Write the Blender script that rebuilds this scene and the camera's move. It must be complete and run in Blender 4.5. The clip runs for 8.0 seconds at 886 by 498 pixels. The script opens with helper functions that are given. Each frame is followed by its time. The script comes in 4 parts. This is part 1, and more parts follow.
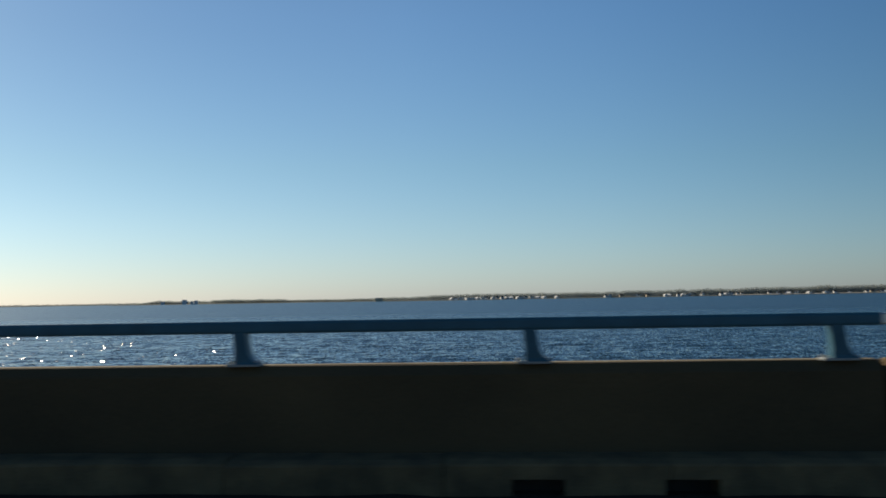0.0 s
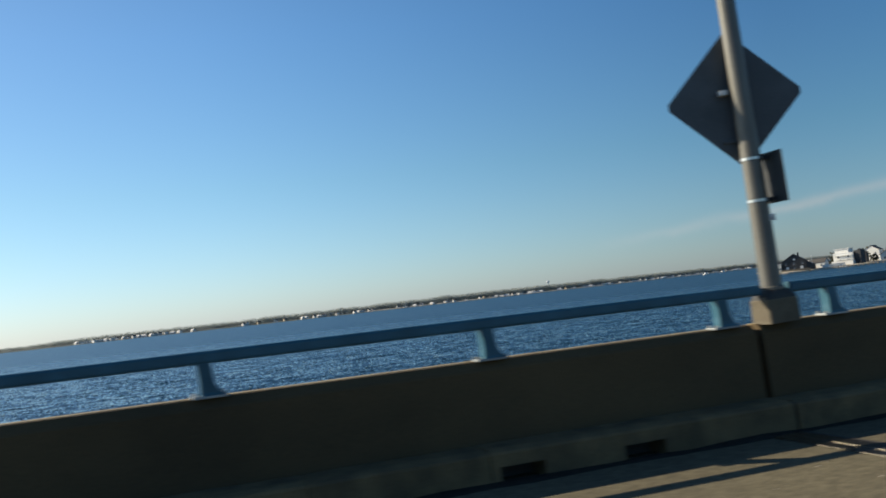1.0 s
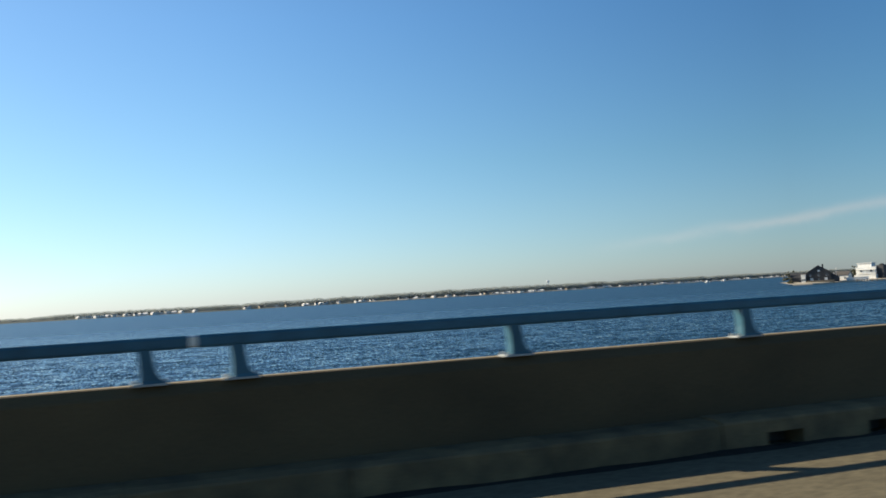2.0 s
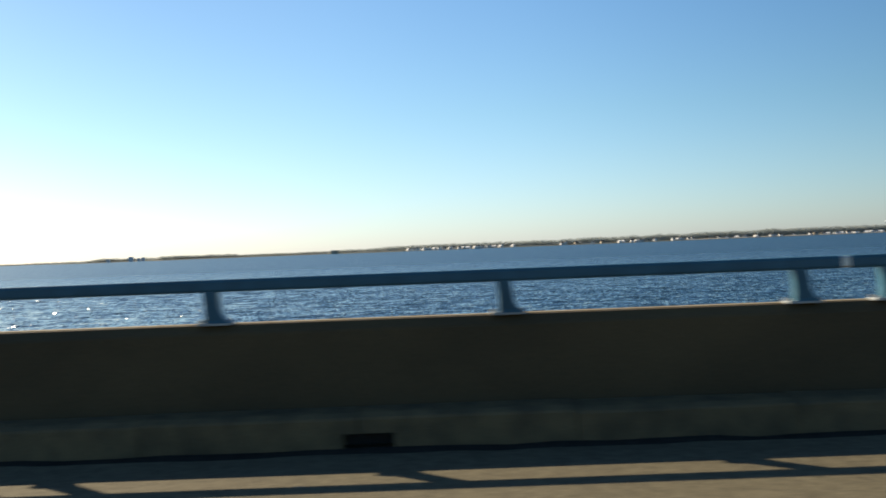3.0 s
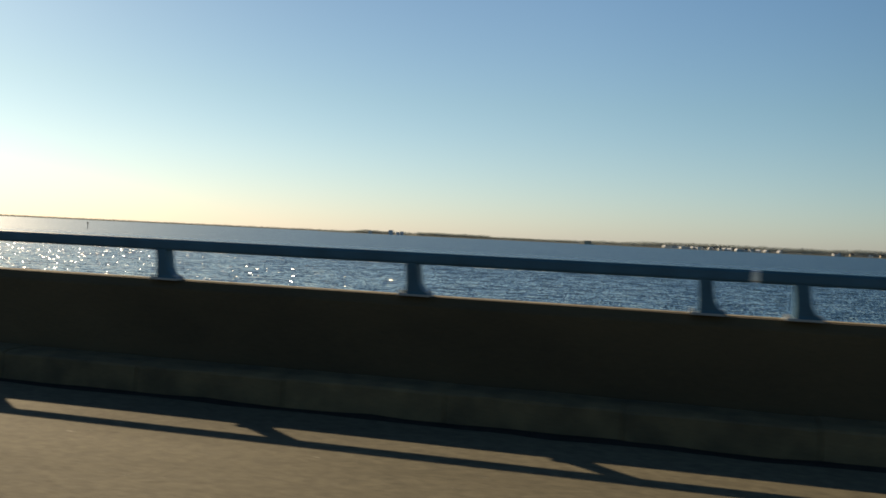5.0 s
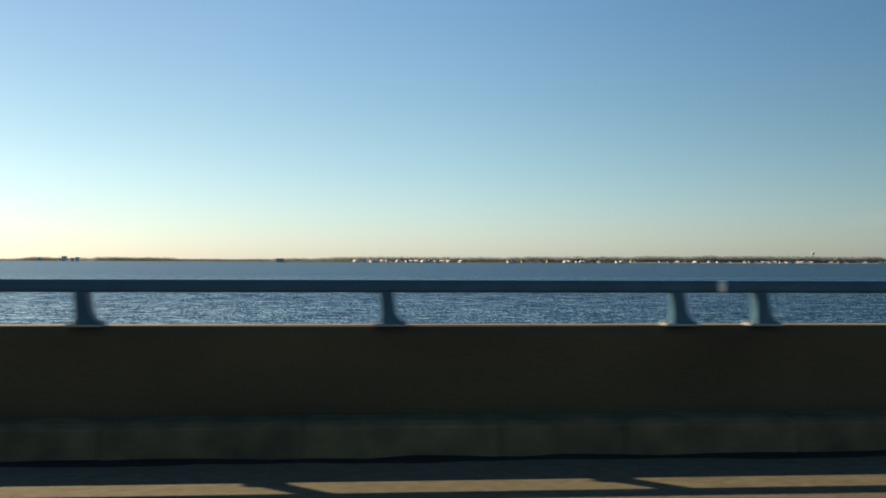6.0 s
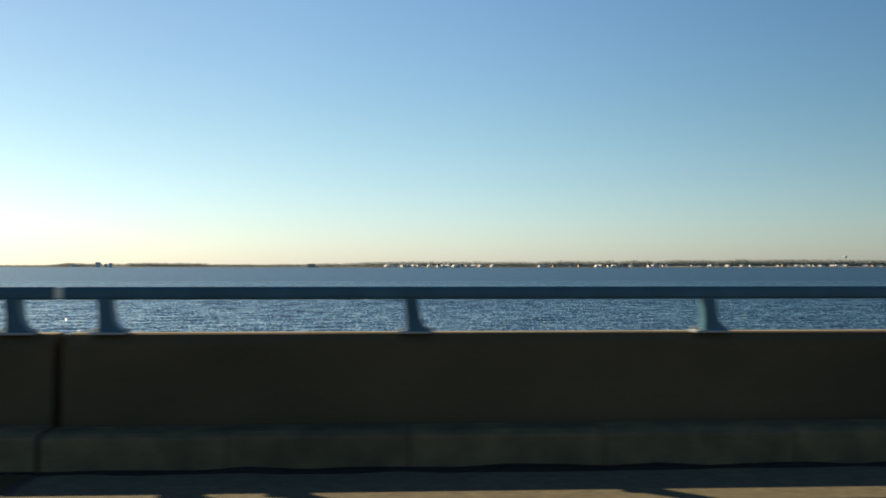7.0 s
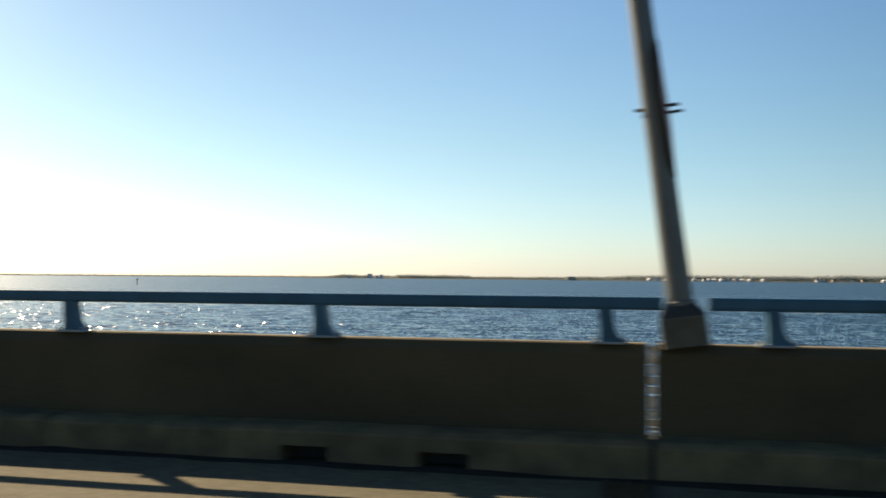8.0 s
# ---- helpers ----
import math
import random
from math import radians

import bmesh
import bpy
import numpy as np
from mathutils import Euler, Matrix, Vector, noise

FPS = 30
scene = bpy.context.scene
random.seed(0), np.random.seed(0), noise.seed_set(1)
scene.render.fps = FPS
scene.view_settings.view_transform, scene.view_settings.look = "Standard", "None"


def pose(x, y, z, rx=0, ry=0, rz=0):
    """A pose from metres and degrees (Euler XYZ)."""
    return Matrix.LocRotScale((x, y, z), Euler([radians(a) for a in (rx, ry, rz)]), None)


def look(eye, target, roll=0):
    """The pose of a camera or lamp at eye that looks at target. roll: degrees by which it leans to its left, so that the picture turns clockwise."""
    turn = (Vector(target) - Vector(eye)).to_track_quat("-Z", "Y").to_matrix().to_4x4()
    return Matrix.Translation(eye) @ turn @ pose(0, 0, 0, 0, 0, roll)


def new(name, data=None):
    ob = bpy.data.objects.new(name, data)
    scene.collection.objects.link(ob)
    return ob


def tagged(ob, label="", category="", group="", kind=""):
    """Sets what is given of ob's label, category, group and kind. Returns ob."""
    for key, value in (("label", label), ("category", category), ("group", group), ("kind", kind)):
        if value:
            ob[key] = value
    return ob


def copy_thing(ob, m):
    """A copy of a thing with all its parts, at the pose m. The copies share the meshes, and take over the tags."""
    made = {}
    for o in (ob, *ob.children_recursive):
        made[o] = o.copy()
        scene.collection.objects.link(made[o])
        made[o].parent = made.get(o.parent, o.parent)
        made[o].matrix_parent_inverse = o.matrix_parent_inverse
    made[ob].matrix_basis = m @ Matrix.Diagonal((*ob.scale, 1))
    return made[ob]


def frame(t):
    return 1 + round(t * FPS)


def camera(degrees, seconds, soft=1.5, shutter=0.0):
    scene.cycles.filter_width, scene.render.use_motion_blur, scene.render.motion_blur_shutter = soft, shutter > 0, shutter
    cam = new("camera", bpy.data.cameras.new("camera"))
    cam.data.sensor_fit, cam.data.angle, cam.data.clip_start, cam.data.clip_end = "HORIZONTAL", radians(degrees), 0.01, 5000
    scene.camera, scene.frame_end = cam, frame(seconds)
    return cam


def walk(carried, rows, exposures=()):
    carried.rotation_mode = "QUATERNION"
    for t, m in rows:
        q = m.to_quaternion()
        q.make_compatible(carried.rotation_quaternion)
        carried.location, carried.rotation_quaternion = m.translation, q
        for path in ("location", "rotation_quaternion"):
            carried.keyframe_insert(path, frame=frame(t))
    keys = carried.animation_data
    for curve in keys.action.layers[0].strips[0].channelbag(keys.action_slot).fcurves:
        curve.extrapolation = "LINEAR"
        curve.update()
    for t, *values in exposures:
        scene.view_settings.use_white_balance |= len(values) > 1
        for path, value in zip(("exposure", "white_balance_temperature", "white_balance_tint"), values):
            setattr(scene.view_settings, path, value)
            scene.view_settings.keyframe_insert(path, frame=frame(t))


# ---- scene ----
# seconds, x, y, z, tilt up, turn to the left, lean
PATH = [
    (0.0, 19.156, -6.797, 1.425, 3.04, 5.11, -0.99),
    (0.1, 16.742, -6.806, 1.428, 2.72, 4.34, -0.54),
    (0.2, 14.328, -6.814, 1.430, 2.40, 1.49, -3.05),
    (0.3, 11.914, -6.823, 1.432, 0.43, -1.47, -3.43),
    (0.4, 9.499, -6.831, 1.435, -0.20, -4.05, -2.92),
    (0.5, 7.085, -6.840, 1.437, -0.61, -6.95, -2.31),
    (0.6, 4.654, -6.846, 1.437, 0.56, -10.08, -3.46),
    (0.7, 2.222, -6.852, 1.438, 1.67, -12.21, -5.74),
    (0.8, -0.210, -6.858, 1.438, 1.68, -14.58, -6.35),
    (0.9, -2.642, -6.864, 1.438, 1.92, -16.53, -4.99),
    (1.0, -5.073, -6.870, 1.439, 3.23, -18.06, -6.35),
    (1.1, -7.485, -6.867, 1.437, 3.97, -18.41, -6.82),
    (1.2, -9.897, -6.864, 1.434, 4.10, -19.03, -4.38),
    (1.3, -12.309, -6.861, 1.432, 3.87, -19.75, -4.75),
    (1.4, -14.721, -6.857, 1.430, 3.22, -19.87, -2.47),
    (1.5, -17.133, -6.854, 1.428, 2.59, -20.03, -2.66),
    (1.6, -19.564, -6.854, 1.433, 2.32, -19.67, -3.25),
    (1.7, -21.995, -6.853, 1.438, 2.42, -19.74, -3.14),
    (1.8, -24.426, -6.853, 1.443, 2.80, -19.14, -1.15),
    (1.9, -26.857, -6.852, 1.448, 2.74, -18.03, -0.61),
    (2.0, -29.288, -6.852, 1.453, 2.88, -18.31, -3.34),
    (2.1, -31.712, -6.846, 1.453, 2.73, -17.80, -2.40),
    (2.2, -34.137, -6.841, 1.452, 0.87, -17.74, -2.62),
    (3.3, -60.802, -6.778, 1.445, -0.16, 11.93, -0.77),
    (3.4, -63.226, -6.773, 1.444, 0.05, 15.65, -0.46),
    (3.5, -65.650, -6.767, 1.444, 0.09, 18.21, -0.60),
    (3.6, -68.066, -6.776, 1.440, 0.23, 19.13, 0.47),
    (3.7, -70.483, -6.785, 1.437, 0.15, 21.54, 0.42),
    (3.8, -72.899, -6.793, 1.433, -0.12, 26.76, 0.54),
    (3.9, -75.316, -6.802, 1.429, -0.23, 26.85, 0.76),
    (4.0, -77.732, -6.811, 1.426, -0.30, 25.78, 0.47),
    (4.1, -80.139, -6.805, 1.423, -0.39, 26.62, 0.88),
    (4.2, -82.545, -6.800, 1.419, -0.45, 26.40, 0.99),
    (4.3, -84.952, -6.795, 1.416, -0.48, 26.08, 0.78),
    (4.4, -87.359, -6.790, 1.412, -0.52, 23.95, 0.71),
    (4.5, -89.765, -6.785, 1.409, -0.64, 22.12, 1.17),
    (4.6, -92.156, -6.782, 1.409, -0.71, 21.07, 1.10),
    (4.7, -94.547, -6.780, 1.410, -0.98, 20.53, 1.67),
    (5.8, -120.844, -6.751, 1.417, 0.69, -3.89, 0.53),
    (5.9, -123.235, -6.749, 1.417, 0.64, -4.15, 0.43),
    (6.0, -125.625, -6.746, 1.418, 0.70, -4.27, 0.22),
    (6.1, -128.015, -6.737, 1.416, 0.64, -3.83, 0.20),
    (6.2, -130.404, -6.727, 1.415, 0.63, -3.08, 0.18),
    (6.3, -132.794, -6.718, 1.414, 0.74, -3.01, 0.18),
    (6.4, -135.183, -6.708, 1.412, 0.90, -3.25, 0.30),
    (6.5, -137.573, -6.699, 1.411, 0.95, -3.41, 0.36),
    (6.6, -139.967, -6.688, 1.415, 0.89, -4.10, 0.09),
    (6.7, -142.362, -6.677, 1.418, 1.00, -3.83, 0.09),
    (6.8, -144.756, -6.666, 1.421, 1.10, -2.95, -0.16),
    (6.9, -147.151, -6.656, 1.425, 1.04, -2.45, -0.06),
    (7.0, -149.546, -6.645, 1.428, 0.99, -2.91, 0.01),
    (7.1, -151.950, -6.648, 1.426, 0.88, -2.70, 0.06),
    (7.2, -154.355, -6.652, 1.424, 0.94, -2.60, 0.17),
    (7.3, -156.759, -6.655, 1.422, 1.05, -2.76, 0.18),
    (7.4, -159.164, -6.658, 1.420, 1.15, -2.82, 0.18),
    (7.5, -161.568, -6.662, 1.418, 1.19, -3.01, 0.31),
    (7.6, -163.989, -6.676, 1.416, 1.10, -1.40, 0.03),
    (7.7, -166.410, -6.690, 1.414, 1.21, 0.10, -1.34),
    (7.8, -168.830, -6.704, 1.411, 1.48, 3.05, 0.04),
    (7.9, -171.251, -6.719, 1.409, 1.71, 8.22, 0.37),
    (8.0, -173.672, -6.733, 1.407, 1.73, 12.64, 0.43),
]
cam = camera(51.4, 8.0, soft=1.7, shutter=0.07)
walk(cam, [(t, pose(x, y, z, 90 + tilt, 0, turn) @ pose(0, 0, 0, 0, 0, lean)) for t, x, y, z, tilt, turn, lean in PATH],
     exposures=[(0.0, -0.35, 6600, 10), (0.5, -0.15, 6600, 10), (1.0, 0.22, 6500, 10), (1.5, 0.28, 6500, 10), (2.0, 0.45, 6600, 10), (2.2, 0.38, 6600, 10), (3.4, 0.42, 7250, 12), (4.0, 0.02, 7600, 12), (4.7, -0.28, 7650, 12), (5.8, 0.12, 7750, 11), (6.5, 0.27, 7750, 11), (7.5, 0.28, 7750, 11), (8.0, 0.3, 7750, 12)])

# ---- light ----
SUN_AZ, SUN_EL = 53.0, 27.3          # degrees to the left of +Y, and up
world = bpy.data.worlds.new("sky")
scene.world = world
world.use_nodes = True
wn, wl = world.node_tree.nodes, world.node_tree.links
wn.clear()


def wmath(op, a, b=None, clamp=False):
    n = wn.new("ShaderNodeMath")
    n.operation, n.use_clamp = op, clamp
    for i, v in enumerate((a, b)):
        if v is None:
            continue
        if isinstance(v, (int, float)):
            n.inputs[i].default_value = v
        else:
            wl.new(v, n.inputs[i])
    return n.outputs[0]


sky = wn.new("ShaderNodeTexSky")
sky.sky_type = "NISHITA"
sky.sun_disc = False
sky.sun_elevation, sky.sun_rotation = radians(SUN_EL), radians(-SUN_AZ)
sky.altitude, sky.air_density, sky.dust_density, sky.ozone_density = 0, 1.0, 0.4, 3.0
coords = wn.new("ShaderNodeTexCoord")
sep = wn.new("ShaderNodeSeparateXYZ")
wl.new(coords.outputs["Generated"], sep.inputs[0])
az = wmath("ARCTAN2", sep.outputs[0], sep.outputs[1])
el = wmath("ARCSINE", sep.outputs[2])
# one long thin streak of cloud low over the far shore
wisp = wn.new("ShaderNodeTexNoise")
wisp.inputs["Scale"].default_value, wisp.inputs["Detail"].default_value = 14, 4
wl.new(coords.outputs["Generated"], wisp.inputs["Vector"])
wob = wmath("MULTIPLY", wmath("SUBTRACT", wisp.outputs[0], 0.5), 0.022)
mid = wmath("ADD", wmath("MULTIPLY", wmath("SUBTRACT", az, 0.517), 0.075), 0.0445)
off = wmath("ADD", wmath("SUBTRACT", el, mid), wob)
band = wmath("EXPONENT", wmath("MULTIPLY", wmath("MULTIPLY", off, off), -30000))
fade = wmath("MULTIPLY", wmath("SUBTRACT", az, 0.47), 3.2, clamp=True)
cloud = wmath("MULTIPLY", wmath("MULTIPLY", band, fade), wmath("ADD", wmath("MULTIPLY", wisp.outputs[0], 0.9), -0.08))
mixc = wn.new("ShaderNodeMix")
mixc.data_type = "RGBA"
wl.new(cloud, mixc.inputs[0])
tone = wn.new("ShaderNodeMix")
tone.data_type, tone.blend_type = "RGBA", "MULTIPLY"
tone.inputs[0].default_value = 1.0
band_mix = wn.new("ShaderNodeMix")          # clearer blue overhead, pale haze near the horizon
band_mix.data_type = "RGBA"
wl.new(wmath("POWER", wmath("MULTIPLY", el, 7.0, clamp=True), 0.6), band_mix.inputs[0])
band_mix.inputs[6].default_value = (0.82, 0.975, 1.36, 1)
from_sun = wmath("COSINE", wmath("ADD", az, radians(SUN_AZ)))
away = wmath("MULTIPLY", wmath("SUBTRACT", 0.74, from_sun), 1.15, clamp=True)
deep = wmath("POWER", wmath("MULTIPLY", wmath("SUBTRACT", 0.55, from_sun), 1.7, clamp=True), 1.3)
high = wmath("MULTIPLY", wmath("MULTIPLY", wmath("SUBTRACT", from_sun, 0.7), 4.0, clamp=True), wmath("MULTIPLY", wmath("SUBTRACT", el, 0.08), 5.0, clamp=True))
side_mix = wn.new("ShaderNodeMix")          # and bluer still away from the sun
side_mix.data_type = "RGBA"
wl.new(away, side_mix.inputs[0])
side_mix.inputs[6].default_value = (0.8, 0.98, 1.03, 1)
side_mix.inputs[7].default_value = (0.62, 0.935, 1.05, 1)
wl.new(side_mix.outputs[2], band_mix.inputs[7])
top_tint = wn.new("ShaderNodeMix")
top_tint.data_type = "RGBA"
wl.new(away, top_tint.inputs[0])
top_tint.inputs[6].default_value = (0.95, 1, 1.07, 1)
top_tint.inputs[7].default_value = (0.84, 1.01, 1.16, 1)
top_mix = wn.new("ShaderNodeMix")           # a deeper blue higher up
top_mix.data_type, top_mix.blend_type = "RGBA", "MULTIPLY"
wl.new(wmath("MULTIPLY", wmath("SUBTRACT", el, 0.09), 4.8, clamp=True), top_mix.inputs[0])
wl.new(band_mix.outputs[2], top_mix.inputs[6])
wl.new(top_tint.outputs[2], top_mix.inputs[7])
wl.new(top_mix.outputs[2], tone.inputs[7])
wl.new(sky.outputs[0], tone.inputs[6])
wl.new(tone.outputs[2], mixc.inputs[6])
mixc.inputs[7].default_value = (7.5, 6.9, 6.6, 1)
back = wn.new("ShaderNodeBackground")
back.inputs[1].default_value = 0.1
dim = wn.new("ShaderNodeVectorMath")         # sky dimmed by hand away from the sun, high beside it and overhead
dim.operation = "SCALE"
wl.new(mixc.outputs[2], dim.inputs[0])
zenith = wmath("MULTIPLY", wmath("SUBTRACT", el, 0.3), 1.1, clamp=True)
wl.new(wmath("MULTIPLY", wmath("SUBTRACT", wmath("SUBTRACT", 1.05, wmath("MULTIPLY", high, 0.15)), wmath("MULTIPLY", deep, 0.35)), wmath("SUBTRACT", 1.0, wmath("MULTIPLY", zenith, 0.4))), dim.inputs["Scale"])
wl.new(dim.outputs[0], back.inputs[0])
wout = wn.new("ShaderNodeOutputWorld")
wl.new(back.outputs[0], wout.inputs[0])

sun_data = bpy.data.lights.new("sun", "SUN")
sun_data.energy, sun_data.angle, sun_data.color = 6.0, radians(0.53), (1.0, 0.87, 0.66)
sun = new("sun", sun_data)
to_sun = Vector((-math.sin(radians(SUN_AZ)) * math.cos(radians(SUN_EL)), math.cos(radians(SUN_AZ)) * math.cos(radians(SUN_EL)), math.sin(radians(SUN_EL))))
sun.matrix_world = look(to_sun * 50, (0, 0, 0))


# ---- materials ----
def material(name, base, rough=0.6, metal=0.0, spots=None, scale=6.0, amount=0.5, fine=60.0, bump=0.15, stretch=(1, 1, 1), rand=0.0, depth=0.01, grit=0.0):
    """Base colour broken up at two scales, with fine relief. spots: the colour of stains."""
    m = bpy.data.materials.new(name)
    m.use_nodes = True
    n, l = m.node_tree.nodes, m.node_tree.links
    b = n["Principled BSDF"]
    b.inputs["Metallic"].default_value = metal
    tc = n.new("ShaderNodeTexCoord")
    geo = n.new("ShaderNodeNewGeometry")
    mp = n.new("ShaderNodeMapping")
    mp.inputs["Scale"].default_value = stretch
    l.new(geo.outputs["Position"], mp.inputs[0])
    big, small = n.new("ShaderNodeTexNoise"), n.new("ShaderNodeTexNoise")
    big.inputs["Scale"].default_value, big.inputs["Detail"].default_value = scale, 5
    small.inputs["Scale"].default_value, small.inputs["Detail"].default_value = fine, 3
    l.new(mp.outputs[0], big.inputs["Vector"])
    l.new(geo.outputs["Position"], small.inputs["Vector"])
    ramp = n.new("ShaderNodeValToRGB")
    ramp.color_ramp.elements[0].position, ramp.color_ramp.elements[1].position = 0.35, 0.68
    l.new(big.outputs[0], ramp.inputs[0])
    mix = n.new("ShaderNodeMix")
    mix.data_type = "RGBA"
    mul = n.new("ShaderNodeMath")
    mul.operation = "MULTIPLY"
    mul.inputs[1].default_value = amount
    l.new(ramp.outputs[0], mul.inputs[0])
    l.new(mul.outputs[0], mix.inputs[0])
    mix.inputs[6].default_value = (*base, 1)
    s = spots or tuple(c * 0.55 for c in base)
    mix.inputs[7].default_value = (*s, 1)
    hsv = n.new("ShaderNodeHueSaturation")
    l.new(mix.outputs[2], hsv.inputs["Color"])
    val = n.new("ShaderNodeMath")
    val.operation = "MULTIPLY_ADD"
    val.inputs[1].default_value, val.inputs[2].default_value = 0.5, 0.75
    l.new(small.outputs[0], val.inputs[0])
    last = val.outputs[0]
    if grit:                  # pale and dark flecks of stone
        vo = n.new("ShaderNodeTexNoise")
        vo.inputs["Scale"].default_value, vo.inputs["Detail"].default_value, vo.inputs["Roughness"].default_value = 13.0, 6, 0.8
        l.new(geo.outputs["Position"], vo.inputs["Vector"])
        gm = n.new("ShaderNodeMath")
        gm.operation = "MULTIPLY_ADD"
        gm.inputs[1].default_value, gm.inputs[2].default_value = 2.2 * grit, -1.1 * grit
        l.new(vo.outputs[0], gm.inputs[0])
        ga = n.new("ShaderNodeMath")
        l.new(last, ga.inputs[0])
        l.new(gm.outputs[0], ga.inputs[1])
        last = ga.outputs[0]
    if rand:
        info = n.new("ShaderNodeObjectInfo")
        r = n.new("ShaderNodeMath")
        r.operation = "MULTIPLY_ADD"
        r.inputs[1].default_value, r.inputs[2].default_value = rand, -rand / 2
        l.new(info.outputs["Random"], r.inputs[0])
        add = n.new("ShaderNodeMath")
        l.new(last, add.inputs[0])
        l.new(r.outputs[0], add.inputs[1])
        last = add.outputs[0]
    l.new(last, hsv.inputs["Value"])
    l.new(hsv.outputs[0], b.inputs["Base Color"])
    rr = n.new("ShaderNodeMath")
    rr.operation = "MULTIPLY_ADD"
    rr.inputs[1].default_value, rr.inputs[2].default_value = 0.25, rough - 0.125
    l.new(big.outputs[0], rr.inputs[0])
    l.new(rr.outputs[0], b.inputs["Roughness"])
    if bump:
        bp = n.new("ShaderNodeBump")
        bp.inputs["Strength"].default_value, bp.inputs["Distance"].default_value = bump, depth
        l.new(small.outputs[0], bp.inputs["Height"])
        l.new(bp.outputs[0], b.inputs["Normal"])
    return m


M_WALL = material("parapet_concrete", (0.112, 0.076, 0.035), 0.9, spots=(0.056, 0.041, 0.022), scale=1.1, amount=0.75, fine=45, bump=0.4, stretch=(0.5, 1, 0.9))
M_KERB = material("kerb_concrete", (0.196, 0.136, 0.064), 0.85, spots=(0.084, 0.065, 0.036), scale=4, amount=0.8, fine=55, bump=0.5, rand=0.2)
M_KERB_TOP = material("kerb_tread_shade", (0.075, 0.065, 0.048), 0.9, spots=(0.04, 0.035, 0.026), scale=2.2, amount=0.8, fine=50, bump=0.4)
M_ARRIS = material("kerb_edge_light", (0.46, 0.375, 0.225), 0.85, spots=(0.28, 0.23, 0.14), scale=4, amount=0.7, fine=50, bump=0.4)
M_ROAD = material("deck_concrete", (0.138, 0.12, 0.075), 0.9, spots=(0.086, 0.075, 0.048), scale=0.55, amount=0.7, fine=30, bump=0.8, stretch=(0.45, 1.3, 1), grit=0.95)
M_RAIL = material("painted_rail", (0.03, 0.12, 0.18), 0.42, spots=(0.02, 0.07, 0.1), scale=4, amount=0.6, fine=90, bump=0.08, rand=0.12)
M_SLEEVE = material("bare_aluminium", (0.62, 0.63, 0.63), 0.35, metal=0.8, scale=9, amount=0.3, bump=0.05)
M_POLE = material("galvanised_pole", (0.16, 0.156, 0.138), 0.5, metal=0.3, spots=(0.12, 0.118, 0.104), scale=5, amount=0.6, fine=70, bump=0.08, stretch=(1, 1, 0.3))
M_BASE = material("pedestal_concrete", (0.13, 0.11, 0.075), 0.85, spots=(0.075, 0.063, 0.043), scale=7, amount=0.6, bump=0.25)
M_CAST = material("dark_cast_iron", (0.03, 0.03, 0.028), 0.6, scale=8, amount=0.5, bump=0.15)
# darker copy of the sign back, with the small plate's shade in its colour
M_DARKPLATE = material("shaded_sign_plate", (0.03, 0.036, 0.042), 0.6, scale=5, amount=0.4, bump=0.03)
M_SEAL = material("pale_joint_seal", (0.56, 0.57, 0.55), 0.9, spots=(0.3, 0.3, 0.28), scale=14, amount=0.8, fine=60, bump=0.6)
M_SIGNBACK = material("sign_back_aluminium", (0.1, 0.11, 0.12), 0.55, metal=0.3, scale=4, amount=0.4, bump=0.03)
M_STRAP = material("steel_strap", (0.7, 0.7, 0.68), 0.3, metal=0.9, scale=9, amount=0.2, bump=0.0)
M_WHITE = material("white_sign_face", (0.7, 0.7, 0.67), 0.4, spots=(0.6, 0.6, 0.58), scale=5, amount=0.4, bump=0.0)
M_INK = material("faded_sign_ink", (0.5, 0.49, 0.48), 0.9, amount=0.2, bump=0.0)
M_ORANGE = material("orange_sign_face", (0.75, 0.2, 0.1), 0.45, spots=(0.6, 0.2, 0.13), scale=5, amount=0.5, bump=0.0)
M_PALE = material("pale_lip_sunlit_top", (0.3, 0.235, 0.13), 0.9, spots=(0.17, 0.135, 0.085), scale=3, amount=0.6, fine=40, bump=0.3)
M_PLATE = material("galvanised_plate", (0.34, 0.36, 0.36), 0.45, metal=0.2, spots=(0.2, 0.22, 0.22), scale=9, amount=0.5, bump=0.1, rand=0.3)
M_SCRUB = material("point_foliage", (0.05, 0.055, 0.03), 0.95, spots=(0.085, 0.08, 0.045), scale=0.4, amount=0.8, fine=2, bump=0.4, depth=0.2)
M_STEEL = material("joint_steel", (0.3, 0.28, 0.24), 0.36, metal=1.0, spots=(0.22, 0.2, 0.165), scale=6, amount=0.5, bump=0.05)
M_DARKSTEEL = material("polished_dark_steel", (0.19, 0.178, 0.158), 0.36, metal=1.0, spots=(0.13, 0.122, 0.108), scale=6, amount=0.5, bump=0.04)
M_FADED = material("faded_orange_ink", (0.42, 0.16, 0.1), 0.7, amount=0.3, bump=0.0)
M_GRIT = material("road_grit", (0.42, 0.37, 0.28), 0.7, spots=(0.3, 0.25, 0.18), scale=3, amount=0.7, fine=40, bump=0.2)
M_TAR = material("joint_tar", (0.045, 0.042, 0.04), 0.7, scale=8, amount=0.5, bump=0.3)
M_CRACK_SHADE = material("crack_and_foot_shade", (0.034, 0.032, 0.028), 0.9, scale=8, amount=0.5, bump=0.5)
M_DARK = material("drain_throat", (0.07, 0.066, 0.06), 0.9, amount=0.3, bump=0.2)
